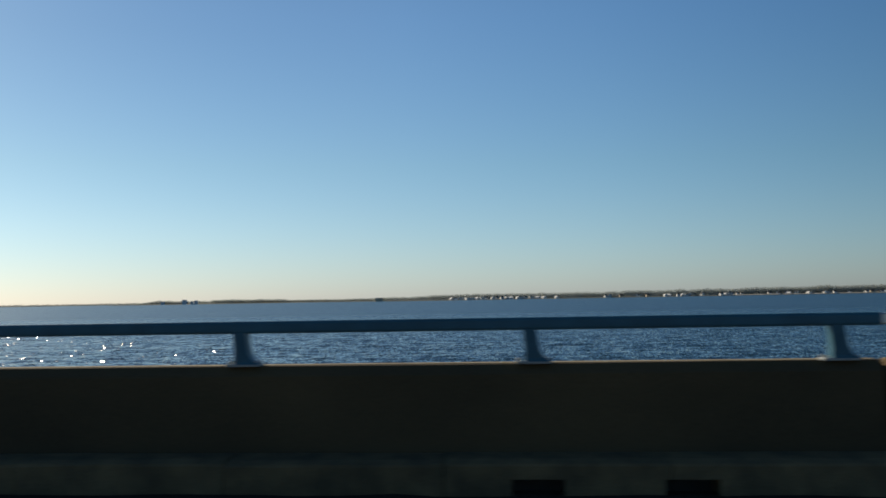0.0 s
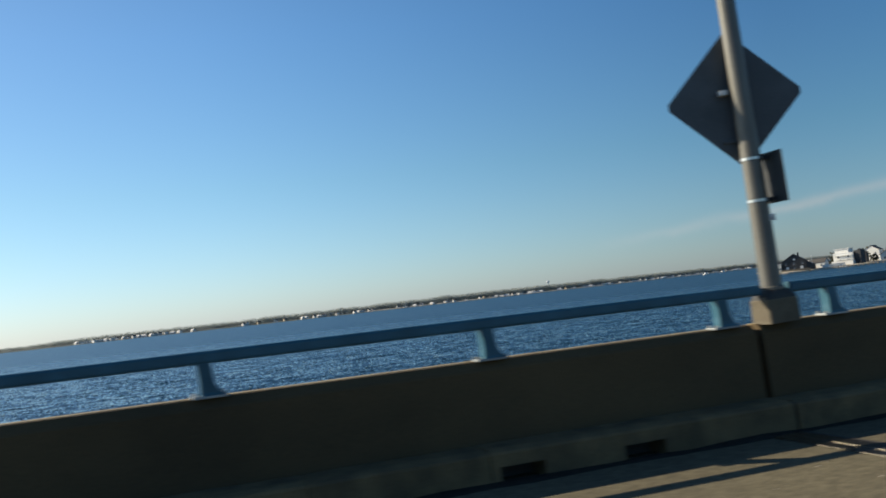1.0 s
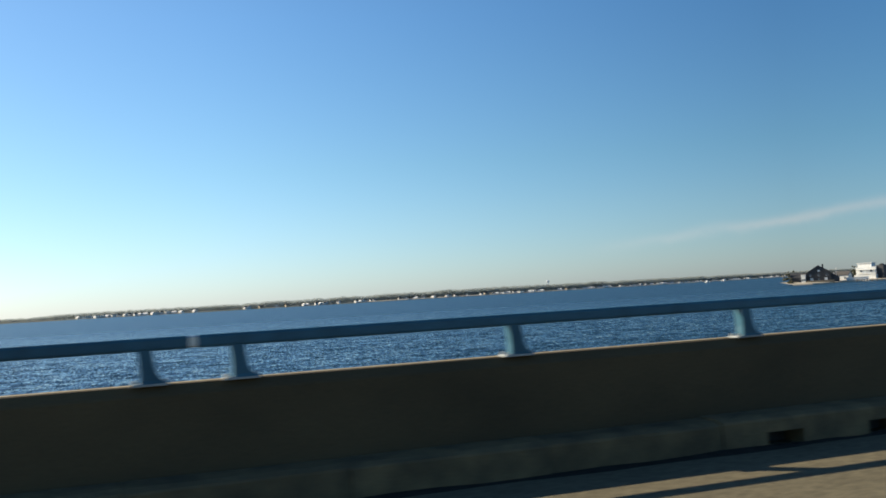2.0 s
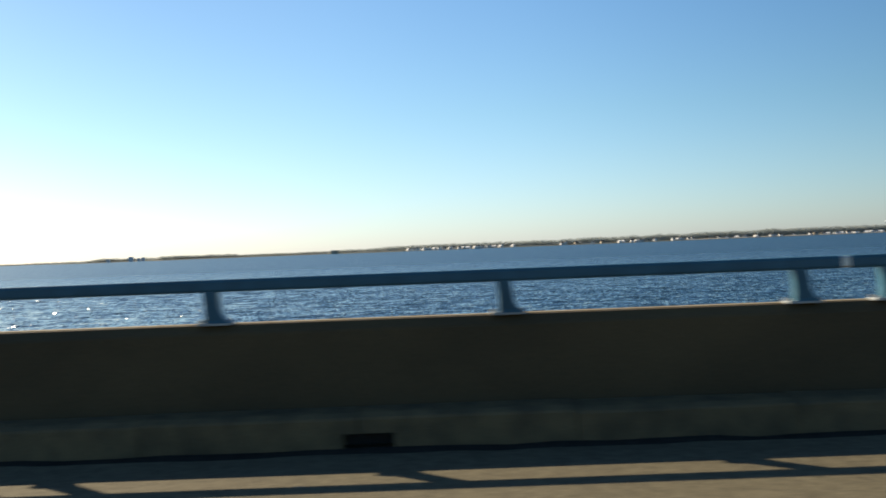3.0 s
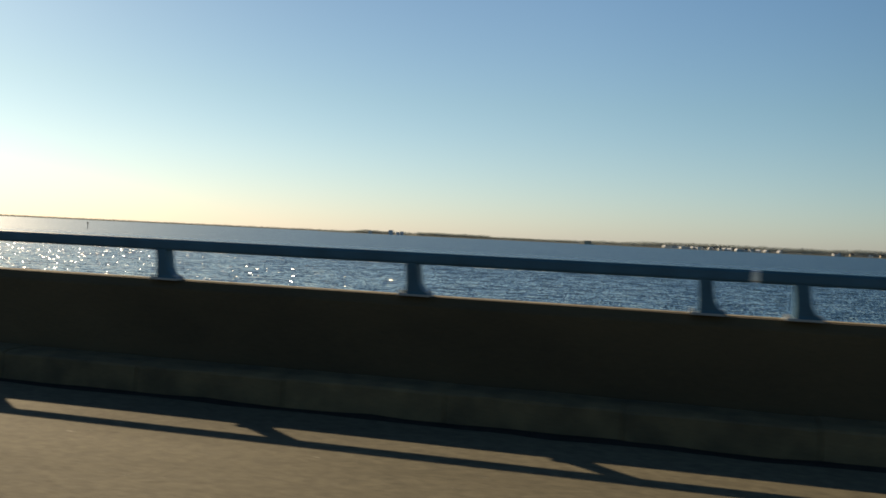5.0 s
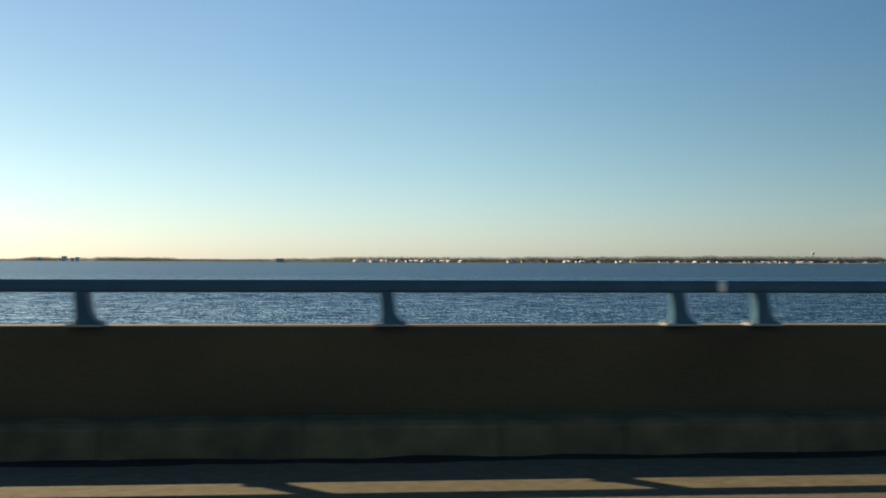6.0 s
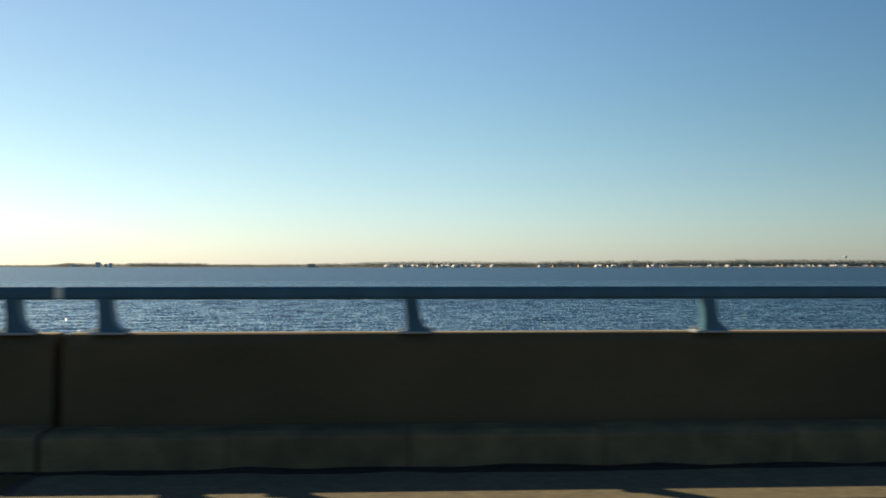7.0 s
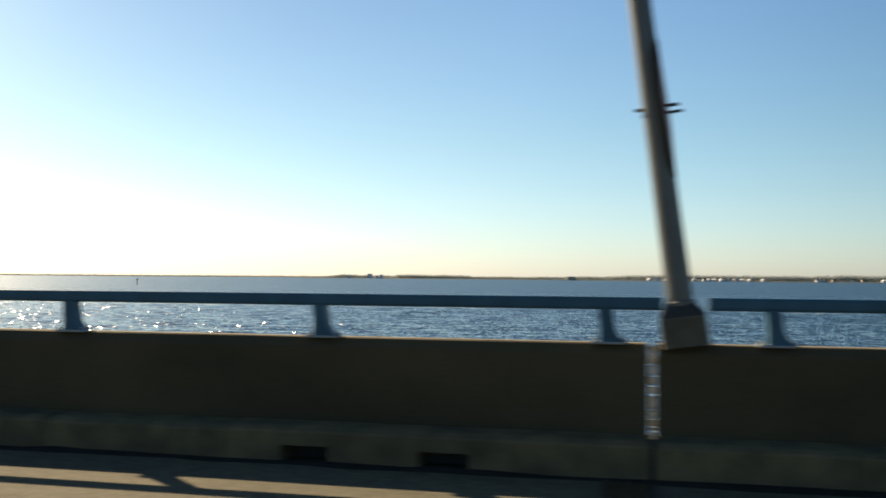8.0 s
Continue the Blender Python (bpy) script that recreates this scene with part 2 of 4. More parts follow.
M_SAND = material("shore_sand", (0.47, 0.42, 0.33), 0.95, spots=(0.3, 0.27, 0.2), scale=0.08, amount=0.7, fine=0.8, bump=0.2, depth=0.2)
M_LAND = material("shore_scrub", (0.1, 0.095, 0.05), 0.95, spots=(0.2, 0.17, 0.1), scale=0.05, amount=0.6, fine=0.6, bump=0.3, depth=0.3)
# twigs' base colour is paled in place of distance haze
M_LEAF = material("haze_paled_twigs", (0.36, 0.395, 0.375), 0.95, spots=(0.42, 0.45, 0.43), scale=0.04, amount=0.8, fine=0.5, bump=0.4, depth=0.5)
M_SIDING = material("white_siding", (0.74, 0.755, 0.75), 0.6, spots=(0.6, 0.58, 0.53), scale=0.4, amount=0.5, fine=3, bump=0.05, rand=0.2)
M_GREY = material("grey_shingle", (0.05, 0.052, 0.058), 0.8, spots=(0.03, 0.032, 0.036), scale=0.5, amount=0.6, fine=4, bump=0.1, rand=0.2)
M_TAN = material("tan_siding", (0.5, 0.43, 0.32), 0.7, scale=0.4, amount=0.4, fine=3, bump=0.05, rand=0.2)
M_ROOF = material("roof_shingle", (0.09, 0.085, 0.08), 0.85, scale=0.6, amount=0.5, fine=5, bump=0.2, rand=0.3)
M_GLASS = material("window_glass", (0.12, 0.14, 0.16), 0.15, amount=0.2, bump=0.0)
M_WOODPILE = material("weathered_timber", (0.2, 0.17, 0.13), 0.9, scale=3, amount=0.6, fine=20, bump=0.4)
M_TANK = material("pale_tank_paint", (0.66, 0.7, 0.74), 0.5, scale=0.3, amount=0.3, bump=0.0)


def let_through(m, share):
    """Thin twigs and leaves: part of the light passes through."""
    n, l = m.node_tree.nodes, m.node_tree.links
    b, out = n["Principled BSDF"], n["Material Output"]
    tr, mx = n.new("ShaderNodeBsdfTranslucent"), n.new("ShaderNodeMixShader")
    l.new(b.inputs["Base Color"].links[0].from_socket, tr.inputs["Color"])
    mx.inputs[0].default_value = share
    l.new(b.outputs[0], mx.inputs[1])
    l.new(tr.outputs[0], mx.inputs[2])
    l.new(mx.outputs[0], out.inputs["Surface"])


for m, level in ((M_RAIL, 0.35), (M_WALL, 0.4), (M_KERB, 0.45), (M_ROAD, 0.3), (M_CRACK_SHADE, 0.05)):
    m.node_tree.nodes["Principled BSDF"].inputs["Specular IOR Level"].default_value = level
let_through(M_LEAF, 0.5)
let_through(M_SEAL, 0.6)
let_through(M_SCRUB, 0.3)


def water_material():
    m = bpy.data.materials.new("bay_water")
    m.use_nodes = True
    n, l = m.node_tree.nodes, m.node_tree.links
    b = n["Principled BSDF"]
    b.inputs["Base Color"].default_value = (0.015, 0.044, 0.072, 1)
    b.inputs["IOR"].default_value = 1.333
    geo = n.new("ShaderNodeNewGeometry")
    # small ripples tilt the surface on top of the modelled waves
    place = n.new("ShaderNodeSeparateXYZ")
    l.new(geo.outputs["Position"], place.inputs[0])
    far_water = n.new("ShaderNodeMapRange")             # far ripples are flattened and roughened to look smooth from the camera
    far_water.inputs["From Min"].default_value, far_water.inputs["From Max"].default_value = 120, 420
    l.new(place.outputs[1], far_water.inputs["Value"])
    flatten = n.new("ShaderNodeMath")
    flatten.operation = "MULTIPLY_ADD"
    flatten.inputs[1].default_value, flatten.inputs[2].default_value = -0.6, 1.0
    l.new(far_water.outputs[0], flatten.inputs[0])
    blur = n.new("ShaderNodeMath")
    blur.operation = "MULTIPLY_ADD"
    blur.inputs[1].default_value, blur.inputs[2].default_value = 0.14, 0.15
    l.new(far_water.outputs[0], blur.inputs[0])
    l.new(blur.outputs[0], b.inputs["Roughness"])
    total = None
    for sc, st, amp, steep, start in ((0.35, (0.8, 1.0, 1.0), 0.3, 0.0, 1.0), (0.9, (0.8, 0.8, 1.0), 0.5, 5.0, 0.4), (4.6, (1.0, 0.5, 1.0), 0.4, 6.0, -0.8)):
        mp = n.new("ShaderNodeMapping")
        mp.inputs["Scale"].default_value = st
        mp.inputs["Rotation"].default_value = (0, 0, radians(14))
        l.new(geo.outputs["Position"], mp.inputs[0])
        if sc == 4.6:                                  # the smallest ripples are separate glittering facets
            t = n.new("ShaderNodeTexVoronoi")
        else:
            t = n.new("ShaderNodeTexNoise")
            t.inputs["Detail"].default_value = 2
        t.inputs["Scale"].default_value = sc
        l.new(mp.outputs[0], t.inputs["Vector"])
        c = n.new("ShaderNodeVectorMath")
        c.operation = "SUBTRACT"
        l.new(t.outputs["Color"], c.inputs[0])
        c.inputs[1].default_value = (0.5, 0.5, 0.5)
        k = n.new("ShaderNodeVectorMath")
        k.operation = "MULTIPLY"
        l.new(c.outputs[0], k.inputs[0])
        k.inputs[1].default_value = (amp, amp, 0)
        ln = n.new("ShaderNodeVectorMath")             # a few facets stand much steeper than the rest
        ln.operation = "DOT_PRODUCT"
        l.new(c.outputs[0], ln.inputs[0])
        l.new(c.outputs[0], ln.inputs[1])
        up = n.new("ShaderNodeMath")
        up.operation = "MULTIPLY_ADD"
        up.inputs[1].default_value, up.inputs[2].default_value = steep, start
        l.new(ln.outputs["Value"], up.inputs[0])
        least = n.new("ShaderNodeMath")
        least.operation = "MAXIMUM"
        least.inputs[1].default_value = 0.0
        l.new(up.outputs[0], least.inputs[0])
        st_ = n.new("ShaderNodeVectorMath")
        st_.operation = "SCALE"
        l.new(k.outputs[0], st_.inputs[0])
        l.new(least.outputs[0], st_.inputs["Scale"])
        k = st_
        if total is None:
            total = k.outputs[0]
        else:
            a = n.new("ShaderNodeVectorMath")
            l.new(total, a.inputs[0])
            l.new(k.outputs[0], a.inputs[1])
            total = a.outputs[0]
    eased = n.new("ShaderNodeVectorMath")
    eased.operation = "SCALE"
    l.new(total, eased.inputs[0])
    l.new(flatten.outputs[0], eased.inputs["Scale"])
    total = eased.outputs[0]
    view_tilt = n.new("ShaderNodeVectorMath")                # all normals tilted towards the camera's side to fit its view
    l.new(total, view_tilt.inputs[0])
    view_tilt.inputs[1].default_value = (-0.1, -0.11, 0)
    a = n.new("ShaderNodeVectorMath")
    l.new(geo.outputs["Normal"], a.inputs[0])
    l.new(view_tilt.outputs[0], a.inputs[1])
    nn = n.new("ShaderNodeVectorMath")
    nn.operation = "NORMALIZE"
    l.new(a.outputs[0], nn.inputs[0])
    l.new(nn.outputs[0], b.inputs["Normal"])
    return m


M_WATER = water_material()


# ---- building helpers ----
def mesh_of(name, bm, mat, smooth=False):
    me = bpy.data.meshes.new(name)
    bm.normal_update()
    bm.to_mesh(me)
    bm.free()
    me.materials.append(mat)
    if smooth:
        for p in me.polygons:
            p.use_smooth = True
    return me


def part(name, bm, mat, parent=None, label="", at=None, smooth=False):
    ob = new(name, bm if isinstance(bm, bpy.types.Mesh) else mesh_of(name, bm, mat, smooth))
    ob.parent = parent
    if at is not None:
        ob.matrix_basis = at
    return tagged(ob, label)


def thing(name, label, category, group="", kind="", at=None):
    ob = new(name)
    ob.empty_display_size = 0.2
    if at is not None:
        ob.matrix_basis = at
    return tagged(ob, label, category, group, kind)


def add_box(bm, x0, x1, y0, y1, z0, z1, bevel=0.0):
    vs = [bm.verts.new((x, y, z)) for z in (z0, z1) for y in (y0, y1) for x in (x0, x1)]
    fs = [bm.faces.new([vs[i] for i in q]) for q in ((0, 2, 3, 1), (4, 5, 7, 6), (0, 1, 5, 4), (1, 3, 7, 5), (3, 2, 6, 7), (2, 0, 4, 6))]
    if bevel:
        es = list({e for f in fs for e in f.edges})
        bmesh.ops.bevel(bm, geom=es, offset=bevel, segments=2, affect="EDGES", profile=0.5)
    return bm


def box(x0, x1, y0, y1, z0, z1, bevel=0.0):
    return add_box(bmesh.new(), x0, x1, y0, y1, z0, z1, bevel)


def loft(rings, closed=True, cap=True, bm=None):
    """Join rings of equal counts of points with quads."""
    bm = bm or bmesh.new()
    rows = [[bm.verts.new(p) for p in r] for r in rings]
    c = len(rows[0])
    for a, b in zip(rows, rows[1:]):
        for i in range(c if closed else c - 1):
            j = (i + 1) % c
            bm.faces.new((a[i], a[j], b[j], b[i]))
    if cap:
        bm.faces.new(rows[0][::-1])
        bm.faces.new(rows[-1])
    return bm


def rect_ring(w, d, z, cut=0.15, cx=0.0, cy=0.0):
    """A rectangle with cut corners."""
    k = min(w, d) * cut
    a, b = w / 2, d / 2
    return [(cx + x, cy + y, z) for x, y in ((a - k, -b), (a, -b + k), (a, b - k), (a - k, b), (-a + k, b), (-a, b - k), (-a, -b + k), (-a + k, -b))]


def round_ring(r, z, n=16, cx=0.0, cy=0.0):
    return [(cx + r * math.cos(2 * math.pi * i / n), cy + r * math.sin(2 * math.pi * i / n), z) for i in range(n)]


# ---- the bridge: its measures ----
S, PAIR = 2.196, 0.6474              # post spacing, and the close pair at a rail joint
L = 3 * S + PAIR                     # one length of rail
WALL_TOP, RAIL_TOP = 0.928, 1.272
KERB_H, KERB_W = 0.29, 0.324
ROAD_Z = 0.03
WALL_T = 0.29
RAIL_H = 0.094
K0, K1 = -6, 30                      # rail joints of the stretch that stands; joint k is at x = -k L
WATER_Z = -5.4
POLES = (0, 12, 24)


def jx(k):
    return -k * L


XA, XB = jx(K1), jx(K0)

# ---- water: one sheet, with real waves where they can be told apart ----
def wave_sheet():
    rng = np.random.RandomState(4)
    sets = []
    for _ in range(46):
        lam = math.exp(rng.uniform(math.log(1.3), math.log(7.0)))
        a = radians(rng.normal(-80, 34))                   # the way the waves run
        k = 2 * math.pi / lam
        amp = 0.0023 * lam ** 0.95 * rng.uniform(0.6, 1.4)
        sets.append((lam, k * math.cos(a), k * math.sin(a), amp, rng.uniform(0, 6.283)))
    verts, faces, count = [], [], 0
    # x from, to; y from, to; spacing
    for x0, x1, y0, y1, st in ((-330, 150, 66, 190, 0.42), (-760, 480, 190, 520, 1.5), (-1800, 1300, 520, 1400, 5.0)):
        nx, ny = int((x1 - x0) / st), int((y1 - y0) / st)
        gx, gy = np.meshgrid(np.linspace(x0, x1, nx + 1), np.linspace(y0, y1, ny + 1))
        z = np.zeros_like(gx)
        patch = 1.0 + 0.35 * np.sin(gx * 0.021 + 1.3 * np.sin(gy * 0.013)) * np.sin(gy * 0.017 + 0.7)
        for lam, kx, ky, amp, ph in sets:
            if lam < st * 3.2:
                continue
            w = kx * gx + ky * gy + ph
            z += amp * (np.sin(w) + 0.22 * np.cos(2 * w))
        edge = np.minimum(1.0, np.minimum(gx - x0, x1 - gx) / 12.0)
        if y0 == 66:
            edge = np.minimum(edge, (gy - y0) / 6.0)
        if y1 == 1400:
            edge = np.minimum(edge, (y1 - gy) / 60.0)
        z = WATER_Z + z * patch * edge * {0.42: 1.0, 1.5: 0.35, 5.0: 0.06}[st]
        verts.append(np.stack([gx.ravel(), gy.ravel(), z.ravel()], 1))
        i = (np.arange(ny)[:, None] * (nx + 1) + np.arange(nx)[None, :]).ravel() + count
        faces.append(np.stack([i, i + 1, i + nx + 2, i + nx + 1], 1))
        count += (nx + 1) * (ny + 1)
    # the flat rest, out to the horizon
    E = 4950
    for xa, xb, ya, yb in ((-E, E, -E, 66), (-E, -330, 66, 190), (150, E, 66, 190), (-E, -760, 190, 520), (480, E, 190, 520), (-E, -1800, 520, 1400), (1300, E, 520, 1400), (-E, E, 1400, E)):
        verts.append(np.array([(xa, ya, WATER_Z), (xb, ya, WATER_Z), (xb, yb, WATER_Z), (xa, yb, WATER_Z)], float))
        faces.append(np.array([[count, count + 1, count + 2, count + 3]]))
        count += 4
    v, f = np.concatenate(verts).astype(np.float32), np.concatenate(faces).astype(np.int32)
    me = bpy.data.meshes.new("water")
    me.vertices.add(len(v))
    me.vertices.foreach_set("co", v.ravel())
    me.loops.add(f.size)
    me.loops.foreach_set("vertex_index", f.ravel())
    me.polygons.add(len(f))
    me.polygons.foreach_set("loop_start", np.arange(0, f.size, 4, dtype=np.int32))
    me.polygons.foreach_set("use_smooth", np.ones(len(f), dtype=bool))
    me.update(calc_edges=True)
    me.materials.append(M_WATER)
    return me


tagged(new("water", wave_sheet()), "choppy dark blue bay water under low sun", "water", kind="structure")

# ---- deck ----
tagged(part("road", box(XA, XB, -13.6, WALL_T + 0.05, -0.42, ROAD_Z), M_ROAD), "worn tan concrete bridge deck with grit", "road", kind="structure")

# ---- parapet: one wall to a span, with an open joint between ----
GAP = 0.07
for k in range(K0, K1, 3):
    x0, x1 = jx(k + 3) + GAP / 2, jx(k) - GAP / 2
    rng = random.Random(k)
    n = 14
    # front face leans back a little; top edges are rounded
    prof = [(0.0, 0.0), (0.0, 0.3), (0.03, WALL_TOP - 0.075), (0.04, WALL_TOP - 0.058), (0.1, WALL_TOP), (WALL_T - 0.02, WALL_TOP), (WALL_T, WALL_TOP - 0.02), (WALL_T, 0.0)]
    rings = []
    for i in range(n + 1):
        x = x0 + (x1 - x0) * i / n
        rings.append([(x, y + rng.uniform(-0.003, 0.003), z + (rng.uniform(-0.003, 0.003) if z > 0.5 else 0)) for y, z in prof])
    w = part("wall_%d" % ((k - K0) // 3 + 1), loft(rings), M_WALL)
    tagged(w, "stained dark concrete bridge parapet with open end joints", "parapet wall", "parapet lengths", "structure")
    # sunlight along the top is put into this strip's paler colour
    part("cap", box(x0 + 0.01, x1 - 0.01, 0.16, WALL_T - 0.02, WALL_TOP - 0.01, WALL_TOP + 0.004), M_PALE, w, "top face paled for the sun on it")
    # ragged pale seal at the back of the open joint, lit from behind
    bm, z = bmesh.new(), 0.2
    while z < WALL_TOP - 0.03:
        h = min(rng.uniform(0.03, 0.09), WALL_TOP - 0.008 - z)
        add_box(bm, x0 - GAP + rng.uniform(0.0, 0.012), x0 - rng.uniform(0.0, 0.012), 0.262 + rng.uniform(-0.006, 0.004), 0.28, z, z + h - rng.uniform(0.0, 0.022))
        z += h
    part("joint_seal", bm, M_SEAL, w, "ragged pale joint seal")

far_wall = box(XA, XB, -13.6, -13.3, 0.0, WALL_TOP, 0.02)
tagged(part("wall_south", far_wall, M_WALL), "plain concrete parapet on the far roadside", "parapet wall", kind="structure")

# ---- piers under the span joints ----
pier = thing("pier", "plain concrete bridge pier standing in the water", "bridge pier", "piers under the deck", "structure")
part("pier_cap", box(-0.7, 0.7, -13.4, 0.1, -1.15, -0.42, 0.03), M_KERB, pier)
for y in (-12, -8.4, -4.8, -1.2):
    part("pile", loft([round_ring(0.4, z, 14, 0, y) for z in (WATER_Z - 1.0, -1.12)]), M_KERB, pier)
pier.matrix_basis = pose(jx(K0), 0, 0)
for k in range(K0 + 3, K1 + 1, 3):
    copy_thing(pier, pose(jx(k), 0, 0))


# ---- guard rail ----
def post_mesh():
    """A box post, upright on one side, with a toe that sweeps out on the other."""
    h = RAIL_TOP - RAIL_H - WALL_TOP + 0.03
    rings = []
    for z, left, right, d in ((0.018, -0.066, 0.135, 0.13), (0.028, -0.062, 0.122, 0.125), (0.042, -0.06, 0.096, 0.12), (0.06, -0.058, 0.078, 0.12), (0.1, -0.052, 0.06, 0.12), (0.16, -0.05, 0.053, 0.12), (h, -0.05, 0.049, 0.12)):
        rings.append([(x + 0.012 - 0.026 * z / h, y + 0.016, q) for x, y, q in rect_ring(right - left, d, z, 0.06, (left + right) / 2)])      # raked to match the posts' slant in the camera's view
    return mesh_of("post", loft(rings), M_RAIL)


def foot_mesh():
    bm = box(-0.115, 0.145, -0.05, 0.1, 0.0, 0.02, 0.005)
    for x in (-0.092, 0.12):
        for y in (-0.028, 0.078):
            loft([round_ring(0.017, z, 6, x, y) for z in (0.018, 0.04)], bm=bm)
    return mesh_of("base_plate", bm, M_PLATE)


def tube_mesh(x0, x1):
    """A rounded rectangular rail, end caps set in."""
    d, h = 0.1, RAIL_H
    z = RAIL_TOP - h / 2
    prof = []
    for cx, cz, a0 in ((d / 2 - 0.022, h / 2 - 0.022, 0), (-d / 2 + 0.022, h / 2 - 0.022, 90), (-d / 2 + 0.022, -h / 2 + 0.022, 180), (d / 2 - 0.022, -h / 2 + 0.022, 270)):
        for a in (0, 30, 60, 90):
            prof.append((cx + 0.022 * math.cos(radians(a0 + a)), z + cz + 0.022 * math.sin(radians(a0 + a))))
    return mesh_of("rail", loft([[(x, y, q) for y, q in prof] for x in (x0, x1)]), M_RAIL)


RAIL_Y = 0.08
POST, FOOT = post_mesh(), foot_mesh()


def guard_rail(x0, x1, posts, sleeve):
    """One length of rail on its posts; x counts from the joint at its low end."""
    t = thing("guard_rail", "blue-grey painted metal bridge rail on four flared posts", "guard rail", "rail lengths on the parapet")
    part("rail", tube_mesh(x0, x1), M_RAIL, t, at=pose(0, RAIL_Y, 0))
    for x in posts:
        p = part("post", POST, M_RAIL, t, at=pose(x, RAIL_Y, WALL_TOP))
        part("base_plate", FOOT, M_RAIL, p)
    if sleeve:
        part("sleeve", box(x0 - 0.08, x0 + 0.02, -0.044, 0.044, RAIL_TOP - RAIL_H + 0.006, RAIL_TOP - 0.006, 0.01), M_SLEEVE, t, "bare metal splice sleeve", at=pose(0, RAIL_Y, 0))
    return t


STD = [PAIR / 2 + j * S for j in range(4)]
plain = guard_rail(0.03, L - 0.03, STD, True)
FIRST = 0.84                        # beside a pole the first post stands farther off, the rest close up evenly
to_pole = guard_rail(0.03, L + 0.07, STD, True)
at_pole = guard_rail(0.39, L - 0.03, [FIRST + j * (STD[3] - FIRST) / 3 for j in range(4)], False)
plain.matrix_basis = pose(jx(2), 0, 0)
to_pole.matrix_basis = pose(jx(1), 0, 0)
at_pole.matrix_basis = pose(jx(0), 0, 0)
for k in range(K0 + 1, K1 + 1):
    if k in POLES and k != 0:
        copy_thing(at_pole, pose(jx(k), 0, 0))
    elif k - 1 in POLES and k != 1:
        copy_thing(to_pole, pose(jx(k), 0, 0))
    elif k not in (0, 1, 2):
        copy_thing(plain, pose(jx(k), 0, 0))

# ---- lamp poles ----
LEAN = {0: -2.0, 12: -3.0, 24: -7.5}   # leaned to match how the poles slant in the camera's view


def lamp_pole():
    t = thing("lamp_pole", "tall grey metal pole on a dark pedestal standing on the parapet", "lamp pole", "poles along the bridge")
    part("pedestal", loft([rect_ring(w, d, z, 0.05) for w, d, z in ((0.335, 0.28, 0.0), (0.325, 0.275, 0.02), (0.32, 0.27, 0.2), (0.31, 0.26, 0.215))]), M_BASE, t, "dark stained concrete pedestal")
    part("shoulder", loft([rect_ring(w, d, z, c) for w, d, z, c in ((0.312, 0.262, 0.212, 0.06), (0.305, 0.255, 0.235, 0.1), (0.25, 0.23, 0.275, 0.2), (0.215, 0.21, 0.298, 0.28))]), M_CAST, t, "dark sloping cast shoulder")
    part("collar", loft([round_ring(r, z, 20) for r, z in ((0.108, 0.28), (0.112, 0.29), (0.112, 0.315), (0.1, 0.325))]), M_POLE, t)
    part("shaft", loft([round_ring(r, z, 20) for r, z in ((0.094, 0.3), (0.088, 1.2), (0.08, 3.0), (0.07, 5.5), (0.06, 8.0))]), M_POLE, t, smooth=False)
    return t


POLE_X = 0.235


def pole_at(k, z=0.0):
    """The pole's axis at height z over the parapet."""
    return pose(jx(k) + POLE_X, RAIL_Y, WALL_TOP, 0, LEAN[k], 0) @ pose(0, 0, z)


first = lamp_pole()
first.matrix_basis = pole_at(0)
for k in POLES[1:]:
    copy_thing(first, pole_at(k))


# ---- signs on the poles; their plates stand in x and z, the face to -y ----
def diamond(side, face, back_mat, name, label):
    t = thing(name, label, "road sign")
    r = side / math.sqrt(2)
    c = 0.03
    pts = [(r - c, -c), (r - c, c), (c, r - c), (-c, r - c), (-r + c, c), (-r + c, -c), (-c, -r + c), (c, -r + c)]
    part("plate", loft([[(x, y, z) for x, z in pts] for y in (-0.0015, 0.0015)]), back_mat, t)
    part("face", loft([[(x * 0.985, y, z * 0.985) for x, z in pts] for y in (-0.0035, -0.002)]), face, t)
    return t


def strap(t, z, r=0.092):
    part("strap", loft([round_ring(r, z - 0.012, 20), round_ring(r, z + 0.012, 20)]), M_STRAP, t, "bright steel strap")


turned = diamond(0.9, M_ORANGE, M_SIGNBACK, "diamond_sign", "dark grey back of a diamond road sign strapped to a pole")
turned.matrix_basis = pole_at(0, 2.05) @ pose(-0.03, 0.0, 0, 0, 0, 180 - 18.5) @ pose(0, -0.115, 0)
part("bracket", box(-0.16, 0.16, 0.002, 0.03, 0.04, 0.075, 0.004), M_SIGNBACK, turned)
part("bracket", box(-0.16, 0.16, 0.002, 0.03, -0.4, -0.365, 0.004), M_SIGNBACK, turned)
part("clamp", box(0.085, 0.15, 0.004, 0.1, 0.035, 0.08, 0.004), M_WHITE, turned, "pale metal clamp")

plate = thing("sign_plate", "small dark plate bracketed beside the pole by two steel straps", "road sign")
plate.matrix_basis = pole_at(0, 1.285) @ pose(0, 0, 0, 0, 0, 90)
part("plate", box(-0.23, 0.23, -0.153, -0.15, -0.23, 0.23, 0.001), M_DARKPLATE, plate)
part("face", box(-0.225, 0.225, -0.1555, -0.1535, -0.225, 0.225), M_ORANGE, plate)
for z in (-0.19, 0.19):
    part("bracket", box(-0.05, 0.05, -0.149, -0.085, z - 0.018, z + 0.018, 0.003), M_DARKPLATE, plate)
    strap(plate, z)

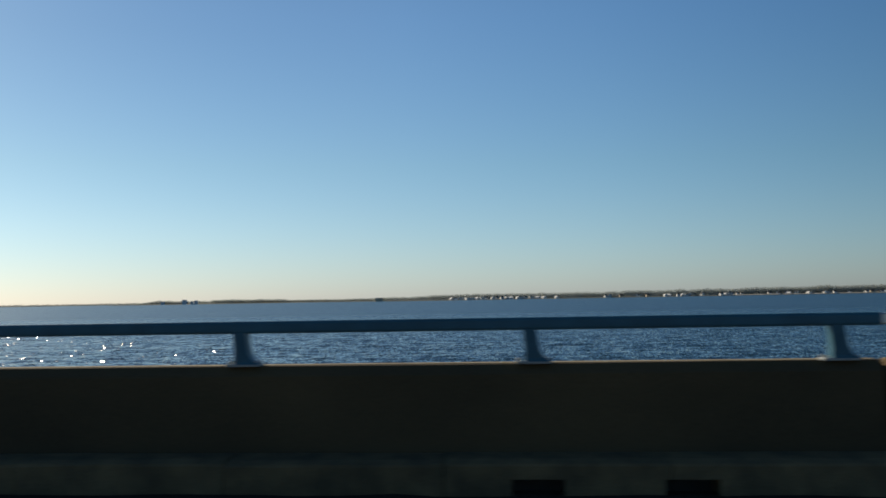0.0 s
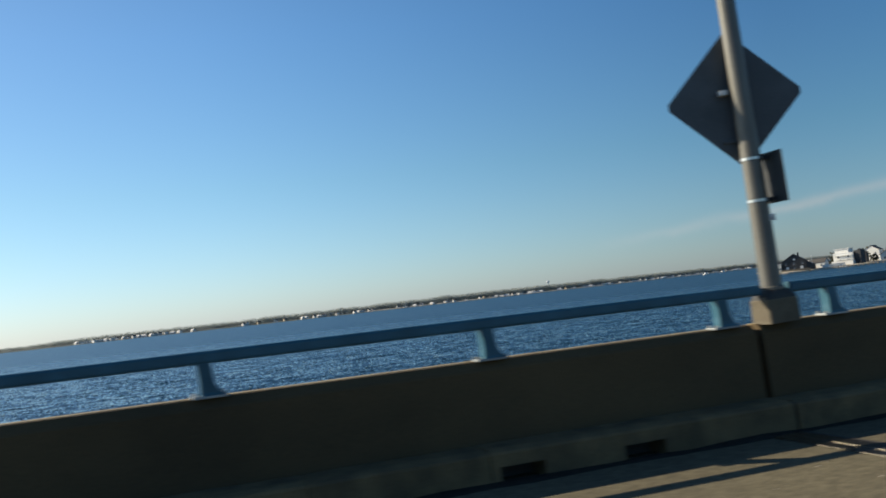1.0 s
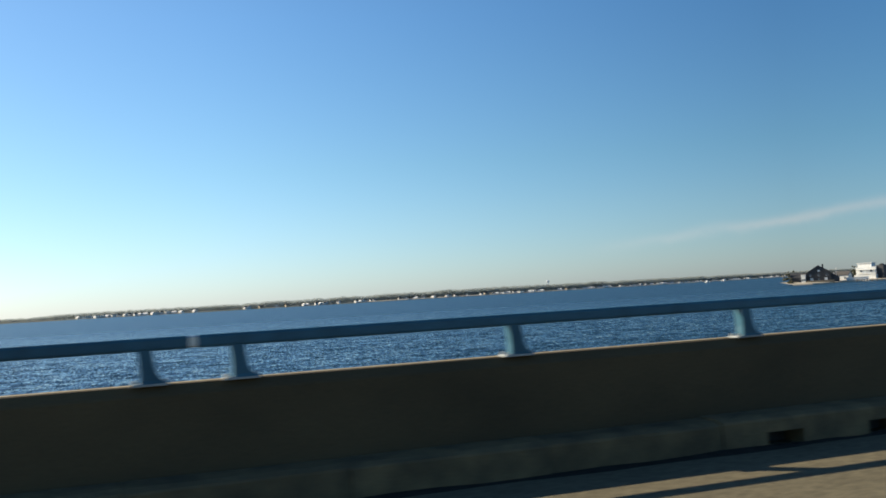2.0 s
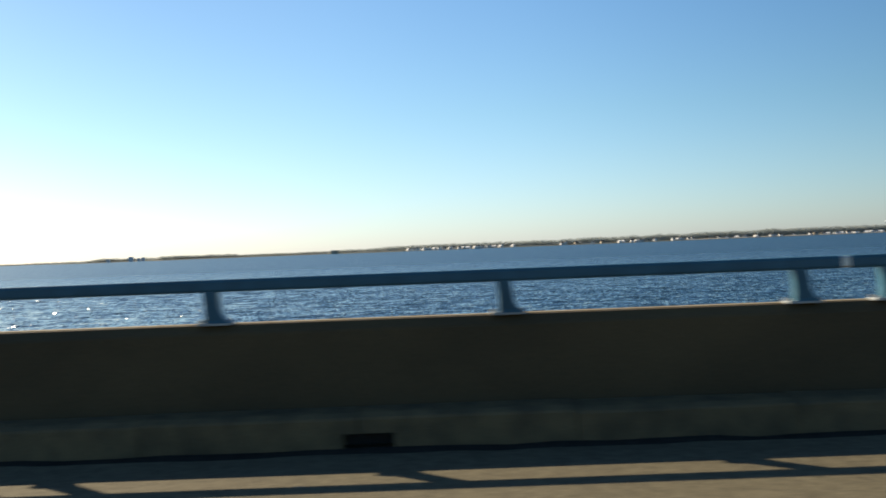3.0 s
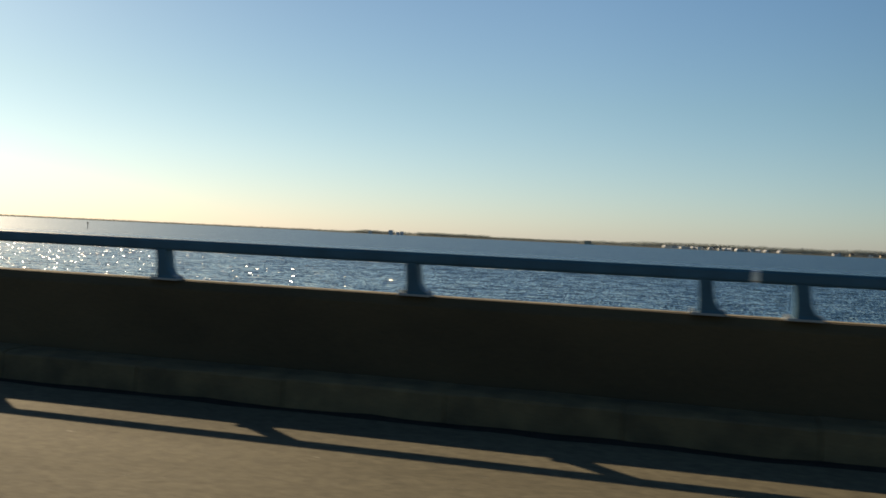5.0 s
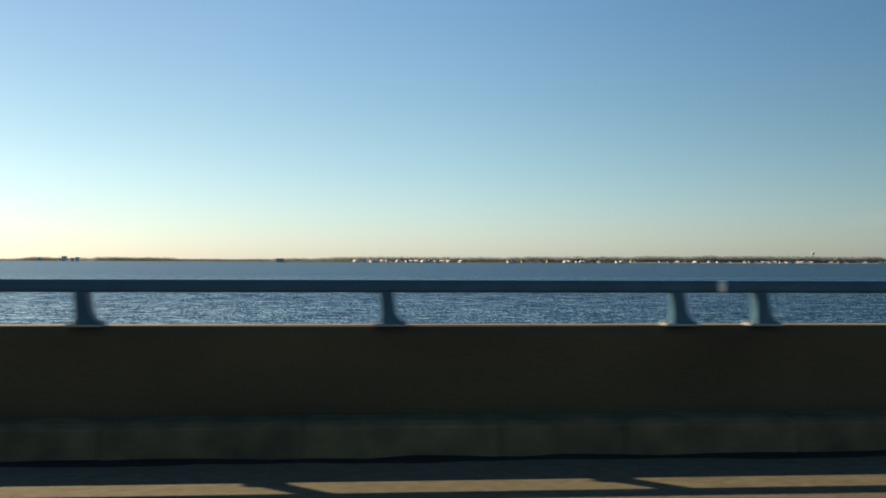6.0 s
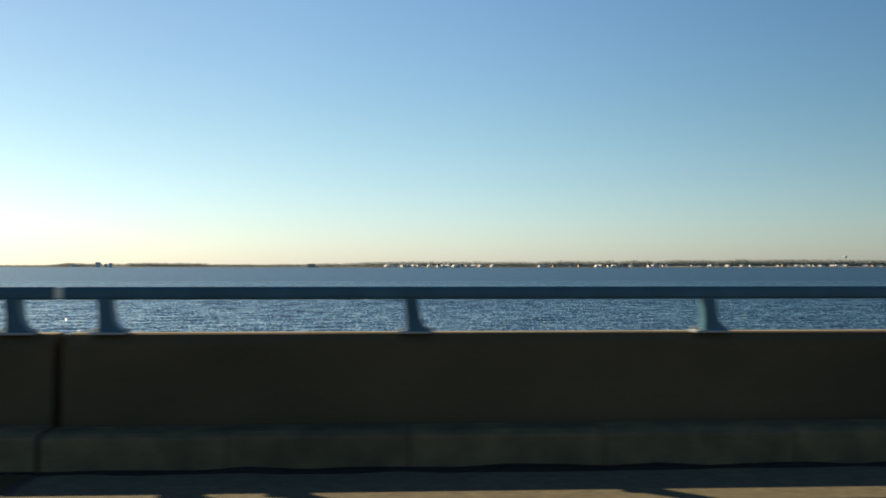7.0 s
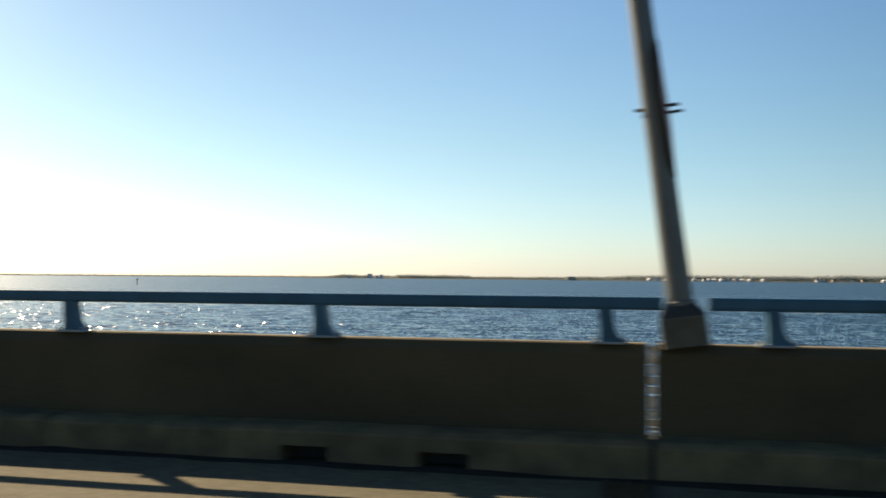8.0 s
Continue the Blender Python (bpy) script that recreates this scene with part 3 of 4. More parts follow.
notice = thing("notice_sign", "white rectangular sign with dark lines on a pole", "road sign")
notice.matrix_basis = pole_at(12, 1.125) @ pose(0, 0, 0, 0, 0, 71) @ pose(0, -0.115, 0)
part("plate", box(-0.228, 0.228, -0.0015, 0.0015, -0.3, 0.3, 0.0008), M_SIGNBACK, notice)
part("face", box(-0.224, 0.224, -0.0038, -0.002, -0.296, 0.296), M_WHITE, notice, "white sheeting")
for z, w, h in ((0.22, 0.1, 0.03), (0.13, 0.16, 0.02), (0.05, 0.13, 0.02), (-0.03, 0.16, 0.02), (-0.11, 0.12, 0.02), (-0.225, 0.12, 0.035)):
    part("bar", box(-w, w, -0.0052, -0.0042, z - h / 2, z + h / 2), M_INK, notice, "dark bar")
for z in (-0.24, 0.24):
    part("bracket", box(-0.06, 0.06, 0.002, 0.03, z - 0.015, z + 0.015, 0.003), M_STRAP, notice)
    part("strap", loft([round_ring(0.094, q, 20, 0, 0.115) for q in (z - 0.012, z + 0.012)]), M_STRAP, notice, "bright steel strap")

work = diamond(0.76, M_ORANGE, M_SIGNBACK, "diamond_sign", "faded orange diamond work sign facing the traffic")
work.matrix_basis = pole_at(24, 1.71) @ pose(0, 0, 0, 0, 0, 86) @ pose(0, -0.088, 0)
for z, w in ((0.1, 0.24), (-0.03, 0.3), (-0.16, 0.22)):
    part("bar", box(-w, w, -0.0052, -0.0042, z - 0.026, z + 0.026), M_FADED, work, "faded dark bar")
part("bracket", box(-0.014, 0.014, -0.09, 0.225, 0.008, 0.03, 0.003), M_SIGNBACK, work)
part("bracket", box(-0.014, 0.014, -0.11, 0.18, -0.042, -0.022, 0.003), M_SIGNBACK, work)

tag = thing("pole_tag", "small white and dark tag fixed to the pole", "tag")
tag.matrix_basis = pole_at(0, 0.93) @ pose(0.05, -0.088, 0)
part("plate", box(-0.045, 0.045, 0.006, 0.01, -0.03, 0.03), M_WHITE, tag)
part("bar", box(-0.04, 0.04, 0.003, 0.005, -0.025, 0.0), M_INK, tag)

# ---- deck joints ----
for k in range(K0 + 3, K1, 3):
    x = jx(k)
    t = thing("expansion_joint", "deck joint with dark polished steel plates across the road", "deck joint", "deck joints", at=pose(x, 0, ROAD_Z))
    part("seal", box(-0.018, 0.03, -13.2, -KERB_W, 0.0, 0.004), M_TAR, t)
    for a, b in ((-0.325, -0.19), (-0.155, -0.022)):
        part("steel_plate", box(a, b, -13.2, -KERB_W, 0.0, 0.008, 0.002), M_DARKSTEEL, t, "dark polished steel plate")
    part("steel_edge", box(-0.186, -0.159, -13.2, -KERB_W, 0.0, 0.011, 0.002), M_STEEL, t, "bright worn steel edge")

# loose chips of stone along the shoulder
rng = np.random.RandomState(12)
chips = 1800
cx, cy = rng.uniform(-190, 25, chips), -1.0 - 4.6 * rng.uniform(0, 1, chips) ** 0.8
size, spin = rng.uniform(0.007, 0.02, chips), rng.uniform(0, 6.283, chips)
cv, cf = [], []
for x, y, q, a in zip(cx, cy, size, spin):
    o = len(cv)
    for i in range(5):
        r = q * rng.uniform(0.7, 1.2)
        cv.append((x + 1.5 * r * math.cos(a + 1.2566 * i), y + r * math.sin(a + 1.2566 * i), ROAD_Z - 0.002))
    cv.append((x, y, ROAD_Z + q * 0.35))
    cf += [(o + i, o + (i + 1) % 5, o + 5) for i in range(5)]
me = bpy.data.meshes.new("road_grit")
me.from_pydata(cv, [], cf)
me.materials.append(M_GRIT)
tagged(new("road_grit", me), "pale chips of stone scattered on the road shoulder", "grit", kind="stuff")

# a crack in the lane
spall = thing("road_crack", "ragged dark crack with a pale lip in the road", "road crack", at=pose(6.88, -1.8, ROAD_Z))
rng = random.Random(5)
crack = [(-0.33 + 0.055 * i, -0.115 + rng.uniform(-0.018, 0.018)) for i in range(13)]
part("crack", loft([[(x, y - 0.01, 0.0), (x, y + 0.01, 0.0), (x, y + 0.01, 0.004), (x, y - 0.01, 0.004)] for x, y in crack]), M_CRACK_SHADE, spall, "dark crack")
part("lip", loft([[(x, y + 0.012, 0.0), (x, y + 0.03, 0.0), (x, y + 0.028, 0.006), (x, y + 0.014, 0.01)] for x, y in crack[2:9]]), M_PALE, spall, "pale broken lip")

# ---- far shore: water's edge from the near point round to the low land in the haze ----
def strip(name, front, depth, z_edge, z_in, mat, label, cat, shift=1.0, seed=1, taper=0):
    rng = random.Random(seed)
    bm = bmesh.new()
    pts = []
    for (xa, ya), (xb, yb) in zip(front, front[1:]):
        n = max(1, int(math.hypot(xb - xa, yb - ya) / 25))
        pts += [(xa + (xb - xa) * i / n, ya + (yb - ya) * i / n) for i in range(n)]
    pts.append(front[-1])
    rows = []
    for i, (x, y) in enumerate(pts):
        d = depth * (min(1.0, 0.12 + i / taper) if taper else 1.0)
        j = rng.uniform(-4, 4) * shift
        rows.append([bm.verts.new((x, y + j, WATER_Z - 0.6)), bm.verts.new((x, y + j + 3 * shift, WATER_Z + z_edge)), bm.verts.new((x, y + j + 14 * shift, WATER_Z + z_in)), bm.verts.new((x, y + max(d, 16 * shift), WATER_Z + z_in + 1.0))])
    for a, b in zip(rows, rows[1:]):
        for i in range(3):
            bm.faces.new((a[i], b[i], b[i + 1], a[i + 1]))
    return tagged(part(name, bm, mat), label, cat, kind="structure")


SHORE = [(-395, 2425), (-48, 2320), (500, 2330), (1100, 2500), (1700, 2800), (2500, 3200), (3300, 3500)]
SHORE_LEFT = [(-1290, 2780), (-990, 2690), (-700, 2680), (-370, 2640)]
SHORE_FAR = [(-4400, 1500), (-3900, 2500), (-3000, 3300), (-2000, 3700), (-1200, 3800), (-600, 3700)]
POINT = [(370, 486), (381, 480), (405, 478), (470, 482), (580, 496), (780, 530), (1200, 590)]
strip("ground", SHORE, 260, 0.6, 1.2, M_LAND, "low scrubby far shore", "shore", seed=2)
strip("ground", SHORE_LEFT, 260, 0.4, 0.9, M_LAND, "low scrubby far shore", "shore", seed=3)
strip("ground", SHORE_FAR, 500, 0.8, 3.5, M_LAND, "low land far across the bay", "shore", seed=4)
strip("ground", POINT, 120, 0.8, 1.3, M_SAND, "sandy point of land with houses", "shore", shift=0.5, seed=5, taper=10)
strip("ground", [(p[0], p[1] - 5) for p in SHORE[2:]], 16, 1.4, 1.8, M_SAND, "pale strip of beach along the far shore", "shore", shift=0.6, seed=6)


def clump_cloud(name, spots, label, seed, mat=None, rough=(0.85, 1.1)):
    """Many small lumpy crowns in one mesh; spots: x, y, z of the foot, height, width."""
    rng = np.random.RandomState(seed)
    b = bmesh.new()
    bmesh.ops.create_icosphere(b, subdivisions=1, radius=1.0)
    base_v = np.array([v.co for v in b.verts])
    base_f = [[v.index for v in f.verts] for f in b.faces]
    b.free()
    vs, fs = [], []
    for x, y, z, h, w in spots:
        v = base_v * rng.uniform(*rough, (len(base_v), 1)) * (w / 2, w / 2, h / 2) + (x, y, z + h / 2)
        o = len(vs) * len(base_v)
        vs.append(v)
        fs += [[i + o for i in f] for f in base_f]
    me = bpy.data.meshes.new(name)
    me.from_pydata(np.concatenate(vs).tolist(), [], fs)
    me.materials.append(mat or M_LEAF)
    for p in me.polygons:
        p.use_smooth = True
    return tagged(new(name, me), label, "woods", kind="stuff")


def twig_cloud(name, spots, label, seed, per=90):
    """Open, leafless crowns: many small two-sided tufts in one mesh, so that light falls through."""
    rng = np.random.RandomState(seed)
    sp = np.repeat(np.array(spots), per, axis=0)
    n = len(sp)
    d = rng.normal(size=(n, 3))
    d *= (rng.uniform(0, 1, n) ** 0.45 / np.linalg.norm(d, axis=1))[:, None]
    h, w = sp[:, 3], sp[:, 4]
    c = sp[:, :3] + d * np.stack([w / 2, w / 2, h / 2], 1) + np.stack([0 * h, 0 * h, h / 2], 1)
    tri = rng.normal(size=(n, 3, 3)) * (0.03 * h + 0.15)[:, None, None]
    v = (c[:, None, :] + tri).reshape(-1, 3)
    v[:, 2] = np.maximum(v[:, 2], WATER_Z + 0.5)
    me = bpy.data.meshes.new(name)
    me.from_pydata(v.tolist(), [], np.arange(3 * n).reshape(-1, 3).tolist())
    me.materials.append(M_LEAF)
    return tagged(new(name, me), label, "woods", kind="stuff")


def low(x, y):
    """The wooded shore thins out towards its western end."""
    return 0.6 + 0.4 * min(1.0, max(0.0, (x + 400) / 260)) if y < 2600 and x < 0 else 1.0


def along(front, step, seed, back, hgt, wide=1.0):
    rng = random.Random(seed)
    out = []
    for (xa, ya), (xb, yb) in zip(front, front[1:]):
        n = max(1, int(math.hypot(xb - xa, yb - ya) / step))
        for i in range(n):
            u = (i + rng.random()) / n
            x, y = xa + (xb - xa) * u, ya + (yb - ya) * u
            lift = (1.0 + 0.42 * min(1.0, max(0.0, (x - 150) / 700))) * (0.97 + 0.1 * noise.noise(Vector((x * 0.06, seed + 3, 0)))) + 0.2 * noise.noise(Vector((x * 0.012, seed, 0)))
            h = rng.uniform(*hgt) * lift * low(x, y)
            out.append((x, y + rng.uniform(*back), WATER_Z + 0.6, h, h * wide * rng.uniform(0.8, 1.5)))
    return out


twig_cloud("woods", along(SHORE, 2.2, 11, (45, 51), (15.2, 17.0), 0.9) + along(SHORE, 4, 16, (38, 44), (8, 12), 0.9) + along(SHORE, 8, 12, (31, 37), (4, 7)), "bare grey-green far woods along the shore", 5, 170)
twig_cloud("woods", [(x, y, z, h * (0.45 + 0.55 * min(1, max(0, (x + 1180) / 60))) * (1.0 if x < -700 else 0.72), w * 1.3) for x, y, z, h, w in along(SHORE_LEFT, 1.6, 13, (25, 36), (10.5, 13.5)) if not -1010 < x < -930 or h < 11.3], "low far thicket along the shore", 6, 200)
twig_cloud("woods", along(SHORE_FAR, 2.6, 14, (60, 100), (6.5, 9.5), 1.3) + along(SHORE_FAR, 30, 17, (50, 70), (9, 12), 1.4), "low woods across the bay, haze in their colour", 7, 90)


def shore_tree(x, y, h, w, rng):
    """Spots of one crown: many small clumps in an uneven heap."""
    out = []
    for _ in range(26):
        a, r, u = rng.uniform(0, 6.283), w / 2 * math.sqrt(rng.random()), rng.random()
        q = rng.uniform(0.8, 1.7)
        out.append((x + r * math.cos(a), y + r * math.sin(a), WATER_Z + 1.4 + (h - q) * u * (1 - 0.6 * (2 * r / w) ** 2), q, q * rng.uniform(0.9, 1.5)))
    return out


rng = random.Random(31)
leafy = []
for x, y, h, w in ((379, 502, 8.5, 7), (386, 506, 9, 8), (374, 494, 1.6, 4), (403, 500, 6, 6), (452, 522, 11, 9), (462, 524, 12, 9), (476, 532, 11, 10), (503, 548, 13, 11), (518, 552, 13, 12), (538, 560, 13, 12), (430, 512, 6, 8), (452, 500, 6, 5), (466, 512, 8, 8), (473, 506, 6, 6), (479, 516, 9, 8), (497, 520, 8, 8), (520, 522, 8, 9), (545, 530, 9, 10)):
    leafy += shore_tree(x, y, h, w, rng)
for _ in range(60):
    x = rng.uniform(430, 900)
    leafy += shore_tree(x, 545 + (x - 430) * 0.16 + rng.uniform(0, 40), rng.uniform(5, 10), rng.uniform(6, 12), rng)
clump_cloud("woods", leafy, "dark scrubby trees between the shore houses", 8, M_SCRUB, (0.7, 1.2))


# ---- houses ----
def house(w, d, h, floors, wall, roof, kind="gable", label="", group=""):
    t = thing("house", label, "house", group)
    part("wall", box(-w / 2, w / 2, 0, d, -1.0, h), wall, t)
    e = 0.35
    rise = w * 0.32 if kind == "gable" else d * 0.3
    if kind == "gable":       # ridge runs back from the water
        prof = [(-w / 2 - e, h - 0.1), (0, h + rise), (w / 2 + e, h - 0.1), (w / 2 + e, h - 0.4), (0, h + rise - 0.35), (-w / 2 - e, h - 0.4)]
        bm = loft([[(x, y, z) for x, z in prof] for y in (-e, d + e)])
        g = loft([[(x, y, z) for x, z in ((-w / 2, h), (w / 2, h), (0, h + rise - 0.2))] for y in (0.02, d - 0.02)])
        part("gable", g, wall, t)
    elif kind == "side":      # ridge runs along the water
        prof = [(-e, h - 0.1), (d / 2, h + rise), (d + e, h - 0.1), (d + e, h - 0.4), (d / 2, h + rise - 0.35), (-e, h - 0.4)]
        bm = loft([[(x, y, z) for y, z in prof] for x in (-w / 2 - e, w / 2 + e)])
        g = loft([[(x, y, z) for y, z in ((0, h), (d, h), (d / 2, h + rise - 0.2))] for x in (-w / 2 + 0.02, w / 2 - 0.02)])
        part("gable", g, wall, t)
    else:
        bm = box(-w / 2 - 0.2, w / 2 + 0.2, -0.2, d + 0.2, h, h + 0.5)
    part("roof", bm, roof, t)
    fh = h / floors
    n = max(2, int(w / 4.5))
    for f in range(floors):
        for i in range(n):
            x = -w / 2 + w * (i + 0.5) / n
            wn_ = part("window", box(x - 0.6, x + 0.6, -0.04, 0.06, f * fh + 0.9, f * fh + 2.2), M_GLASS, t)
            part("frame", box(x - 0.72, x + 0.72, -0.06, -0.005, f * fh + 0.76, f * fh + 0.9), M_SIDING, wn_)
    return t


def deck_on(t, w, z):
    part("balcony", box(-w / 2, w / 2, -1.8, 0, z - 0.15, z, 0.02), M_SIDING, t)
    for x in (-w / 2 + 0.1, 0, w / 2 - 0.1):
        part("balcony_post", box(x - 0.08, x + 0.08, -1.75, -1.6, -1, z + 0.95), M_SIDING, t)
    part("balcony_rail", box(-w / 2, w / 2, -1.76, -1.66, z + 0.85, z + 0.98), M_SIDING, t)


GZ = WATER_Z + 1.5
NEAR = "houses on the near point"
dark = house(15, 12, 6.0, 2, M_GREY, M_ROOF, "gable", "dark grey shingled house with a gable roof by the water", NEAR)
part("chimney", box(2.2, 3.2, 4, 5, 5.5, 11.4), M_GREY, dark)
part("low_wing", loft([[(x, y, z) for y, z in ((-1, -1), (-1, 3.4), (3.5, 6.4), (8, 3.4), (8, -1))] for x in (-17.5, -7.4)]), M_GREY, dark, "low dark wing with a sloping roof")
part("side_lean_to", loft([[(x, y, z) for x, z in ((7.4, -1), (7.4, 5.6), (12.5, 2.6), (12.5, -1))] for y in (1, 9)]), M_GREY, dark)
part("sea_wall", box(-8, 9.5, -4.6, -4.0, -2.2, 0.9, 0.05), M_WOODPILE, dark, "weathered timber wall before the house")
for x in (-4.2, 0.2, 4.4):
    part("dormer_window", box(x - 0.7, x + 0.7, -0.08, -0.045, 6.6, 7.7) if x == 0.2 else box(x - 0.9, x + 0.9, -0.1, -0.062, 0.6, 2.6), M_SIDING, dark)
dark.matrix_basis = pose(393, 490, GZ, 0, 0, -42)
shed = house(2.6, 3, 4.6, 1, M_SIDING, M_SIDING, "flat", "narrow white shed beside the dark shore house", NEAR)
shed.matrix_basis = pose(384.5, 494.5, GZ, 0, 0, -50)
white = house(13, 10, 7.4, 2, M_SIDING, M_SIDING, "flat", "white three-storey beach house with decks and flat roof", NEAR)
part("top_floor", box(-5.5, 3.5, 1.0, 9.5, 7.9, 10.4, 0.03), M_SIDING, white)
part("top_roof", box(-6.0, 4.0, 0.5, 10.0, 10.4, 10.75, 0.03), M_SIDING, white)
part("ground_porch", box(-6.5, 7.5, -4.5, 0, -1, 2.6, 0.05), M_SIDING, white)
part("side_wing", box(6.5, 11.0, 1.5, 10.0, -1, 8.8, 0.05), M_GREY, white, "grey shingled side wing")
deck_on(white, 12, 3.3)
deck_on(white, 12, 6.2)
white.matrix_basis = pose(441, 500, GZ, 0, 0, -60)
for i, (x, y, w, d, h, f, m, k, lab) in enumerate([
        (413, 492, 9, 8, 3.6, 1, M_SIDING, "side", "low white cottage behind the point"),
        (462, 508, 9, 10, 7.0, 2, M_GREY, "gable", "dark grey two-storey shore house"),
        (484, 505, 11, 10, 4.2, 1, M_SIDING, "gable", "small white cottage with a gable roof"),
        (503, 508, 15, 11, 4.2, 1, M_TAN, "side", "tan shore house with a low roof"),
        (524, 516, 12, 10, 5.5, 2, M_SIDING, "gable", "white gabled shore house"),
        (545, 519, 13, 11, 6.0, 2, M_TAN, "side", "tan two-storey shore house"),
        (570, 524, 12, 11, 6.5, 2, M_SIDING, "gable", "white gabled shore house"),
        (596, 530, 13, 11, 7.0, 2, M_GREY, "gable", "grey gabled shore house"),
        (500, 538, 11, 10, 8.0, 2, M_SIDING, "gable", "tall white house behind the shore row"),
        (533, 548, 12, 10, 8.5, 2, M_SIDING, "gable", "tall white house behind the shore row")]):
    house(w, d, h, f, m, M_ROOF, k, lab, NEAR).matrix_basis = pose(x, y, GZ, 0, 0, -58 + 9 * (i % 4))

# white board fence and a pole by the water
fence = thing("fence", "white board fence before the shore cottages", "fence", at=pose(409, 483, GZ, 0, 0, -8))
for i in range(9):
    part("post", box(i * 2.0 - 0.1, i * 2.0 + 0.1, -0.1, 0.1, -1.2, 1.7), M_SIDING, fence)
    if i < 8:
        for z in (0.1, 0.55, 1.0, 1.45):
            part("board", box(i * 2.0 + 0.1, i * 2.0 + 1.9, -0.04, 0.04, z - 0.17, z + 0.17), M_SIDING, fence)
mast = thing("flag_pole", "thin white pole beside the shore houses", "pole", at=pose(402, 484, GZ))
part("shaft", loft([round_ring(r, z, 8) for r, z in ((0.16, -0.5), (0.1, 8.5))]), M_SIDING, mast)

# the far row: a few kinds, repeated along the water's edge
FARG = "houses along the far shore"
kinds = [house(9, 8, 4.6, 2, M_SIDING, M_ROOF, "gable", "small white house on the far shore", FARG),
         house(12, 9, 3.6, 1, M_SIDING, M_SIDING, "side", "long low white house on the far shore", FARG),
         house(8, 8, 6, 2, M_SIDING, M_GREY, "side", "tall white house on the far shore", FARG),
         house(10, 9, 4.6, 2, M_TAN, M_ROOF, "gable", "tan house on the far shore", FARG),
         house(14, 10, 5, 2, M_SIDING, M_SIDING, "flat", "broad white flat-roofed building on the far shore", FARG)]
rng = random.Random(21)


def shore_y(x):
    for (xa, ya), (xb, yb) in zip(SHORE, SHORE[1:]):
        if xa <= x <= xb:
            return ya + (yb - ya) * (x - xa) / (xb - xa)
    return SHORE[-1][1]


spots = [(x, rng.choice((1, 1, 4, 4, 0))) for x in (-178, -163, -150, -136, -125, -110, -98, -85, -70, -60, -46, -36, -22, -6, 2, 14, 26, 45, 60, 92)]
x = 215
while x < 3000:
    spots.append((x, rng.choice((0, 0, 1, 2, 3, 1, 4))))
    x += rng.choice((8, 9, 11, 13, 16, 22, 30, 44))
used = set()
for x, kd in spots:
    m = pose(x, shore_y(x) + rng.uniform(10, 24), WATER_Z + 1.0, 0, 0, -55 + rng.uniform(-25, 25))
    if kd in used:
        copy_thing(kinds[kd], m)
    else:
        used.add(kd)
        kinds[kd].matrix_basis = m

blk = house(17, 14, 8.6, 2, M_TAN, M_ROOF, "flat", "tan square building at the end of the wooded shore", FARG)
blk.matrix_basis = pose(-372, 2426, WATER_Z + 0.8)
for x, w, h in ((-1008, 12, 13.0), (-984, 9, 8.0), (-972, 8, 10.5), (-1076, 8, 8.5)):
    b = house(w, 9, h, 2, M_TANK, M_ROOF, "flat", "pale grey square building on the low far shore", FARG)
    b.matrix_basis = pose(x, 2690, WATER_Z + 0.8)

# water tower behind the far shore
tower = thing("water_tower", "pale round water tower on a thin stem over the woods", "water tower", at=pose(1355, 3007, WATER_Z))
part("stem", loft([round_ring(r, z, 12) for r, z in ((3.2, 0), (1.7, 6), (1.4, 31))]), M_TANK, tower)
part("tank", loft([round_ring(r, z, 16) for r, z in ((1.4, 30.0), (4.2, 31.5), (5.6, 34.0), (5.4, 36.5), (3.2, 38.2), (0.5, 38.8))]), M_TANK, tower)

# channel marker and a white boat on the bay
mark = thing("channel_marker", "thin timber channel marker with a small board", "channel marker", at=pose(-490, 520, WATER_Z))
part("pile", loft([round_ring(0.2, z, 10) for z in (-1.0, 4.5)]), M_WOODPILE, mark)
part("board", box(-0.5, 0.5, -0.26, -0.2, 3.2, 4.3), M_WOODPILE, mark)
boat = thing("motor_boat", "white cabin boat on the bay off the far shore", "boat", "boats on the bay", at=pose(1335, 2000, WATER_Z, 0, 0, 15) @ Matrix.Diagonal((1.9, 1.9, 1.9, 1)))
part("hull", loft([[(x, -w, 1.0 + sh), (x, -w * 0.6, -0.3), (x, w * 0.6, -0.3), (x, w, 1.0 + sh)] for x, w, sh in ((-5, 1.5, 0), (0, 1.6, 0.1), (3.5, 1.2, 0.35), (5.6, 0.12, 0.6))]), M_SIDING, boat)
part("cabin", box(-2.4, 1.6, -1.1, 1.1, 1.0, 2.8, 0.2), M_SIDING, boat)
copy_thing(boat, pose(1387, 2005, WATER_Z, 0, 0, -170))

# timber bulkhead along the near point
bulk = thing("bulkhead", "weathered timber bulkhead along the sandy point", "bulkhead", at=pose(0, 0, WATER_Z))
for i in range(40):
    x = 412 + i * 4.0
    y = 478.0 + max(0, x - 470) * 0.13
    part("pile", box(x - 0.18, x + 0.18, y - 1.3, y - 1.0, -1.0, 1.7), M_WOODPILE, bulk)

# ---- kerb: stones end to end along the foot of the parapet ----
kerb = thing("kerb", "row of worn concrete kerb stones with drain openings", "kerb", kind="structure")
DRAINS, DRAIN_W, DRAIN_H = [], 0.185, 0.16
for k in range(K0, K1 + 1, 3):
    DRAINS += [jx(k + 0.345), jx(k + 0.2)] + ([] if k in (-3, 0) else [jx(k + 1.49)])
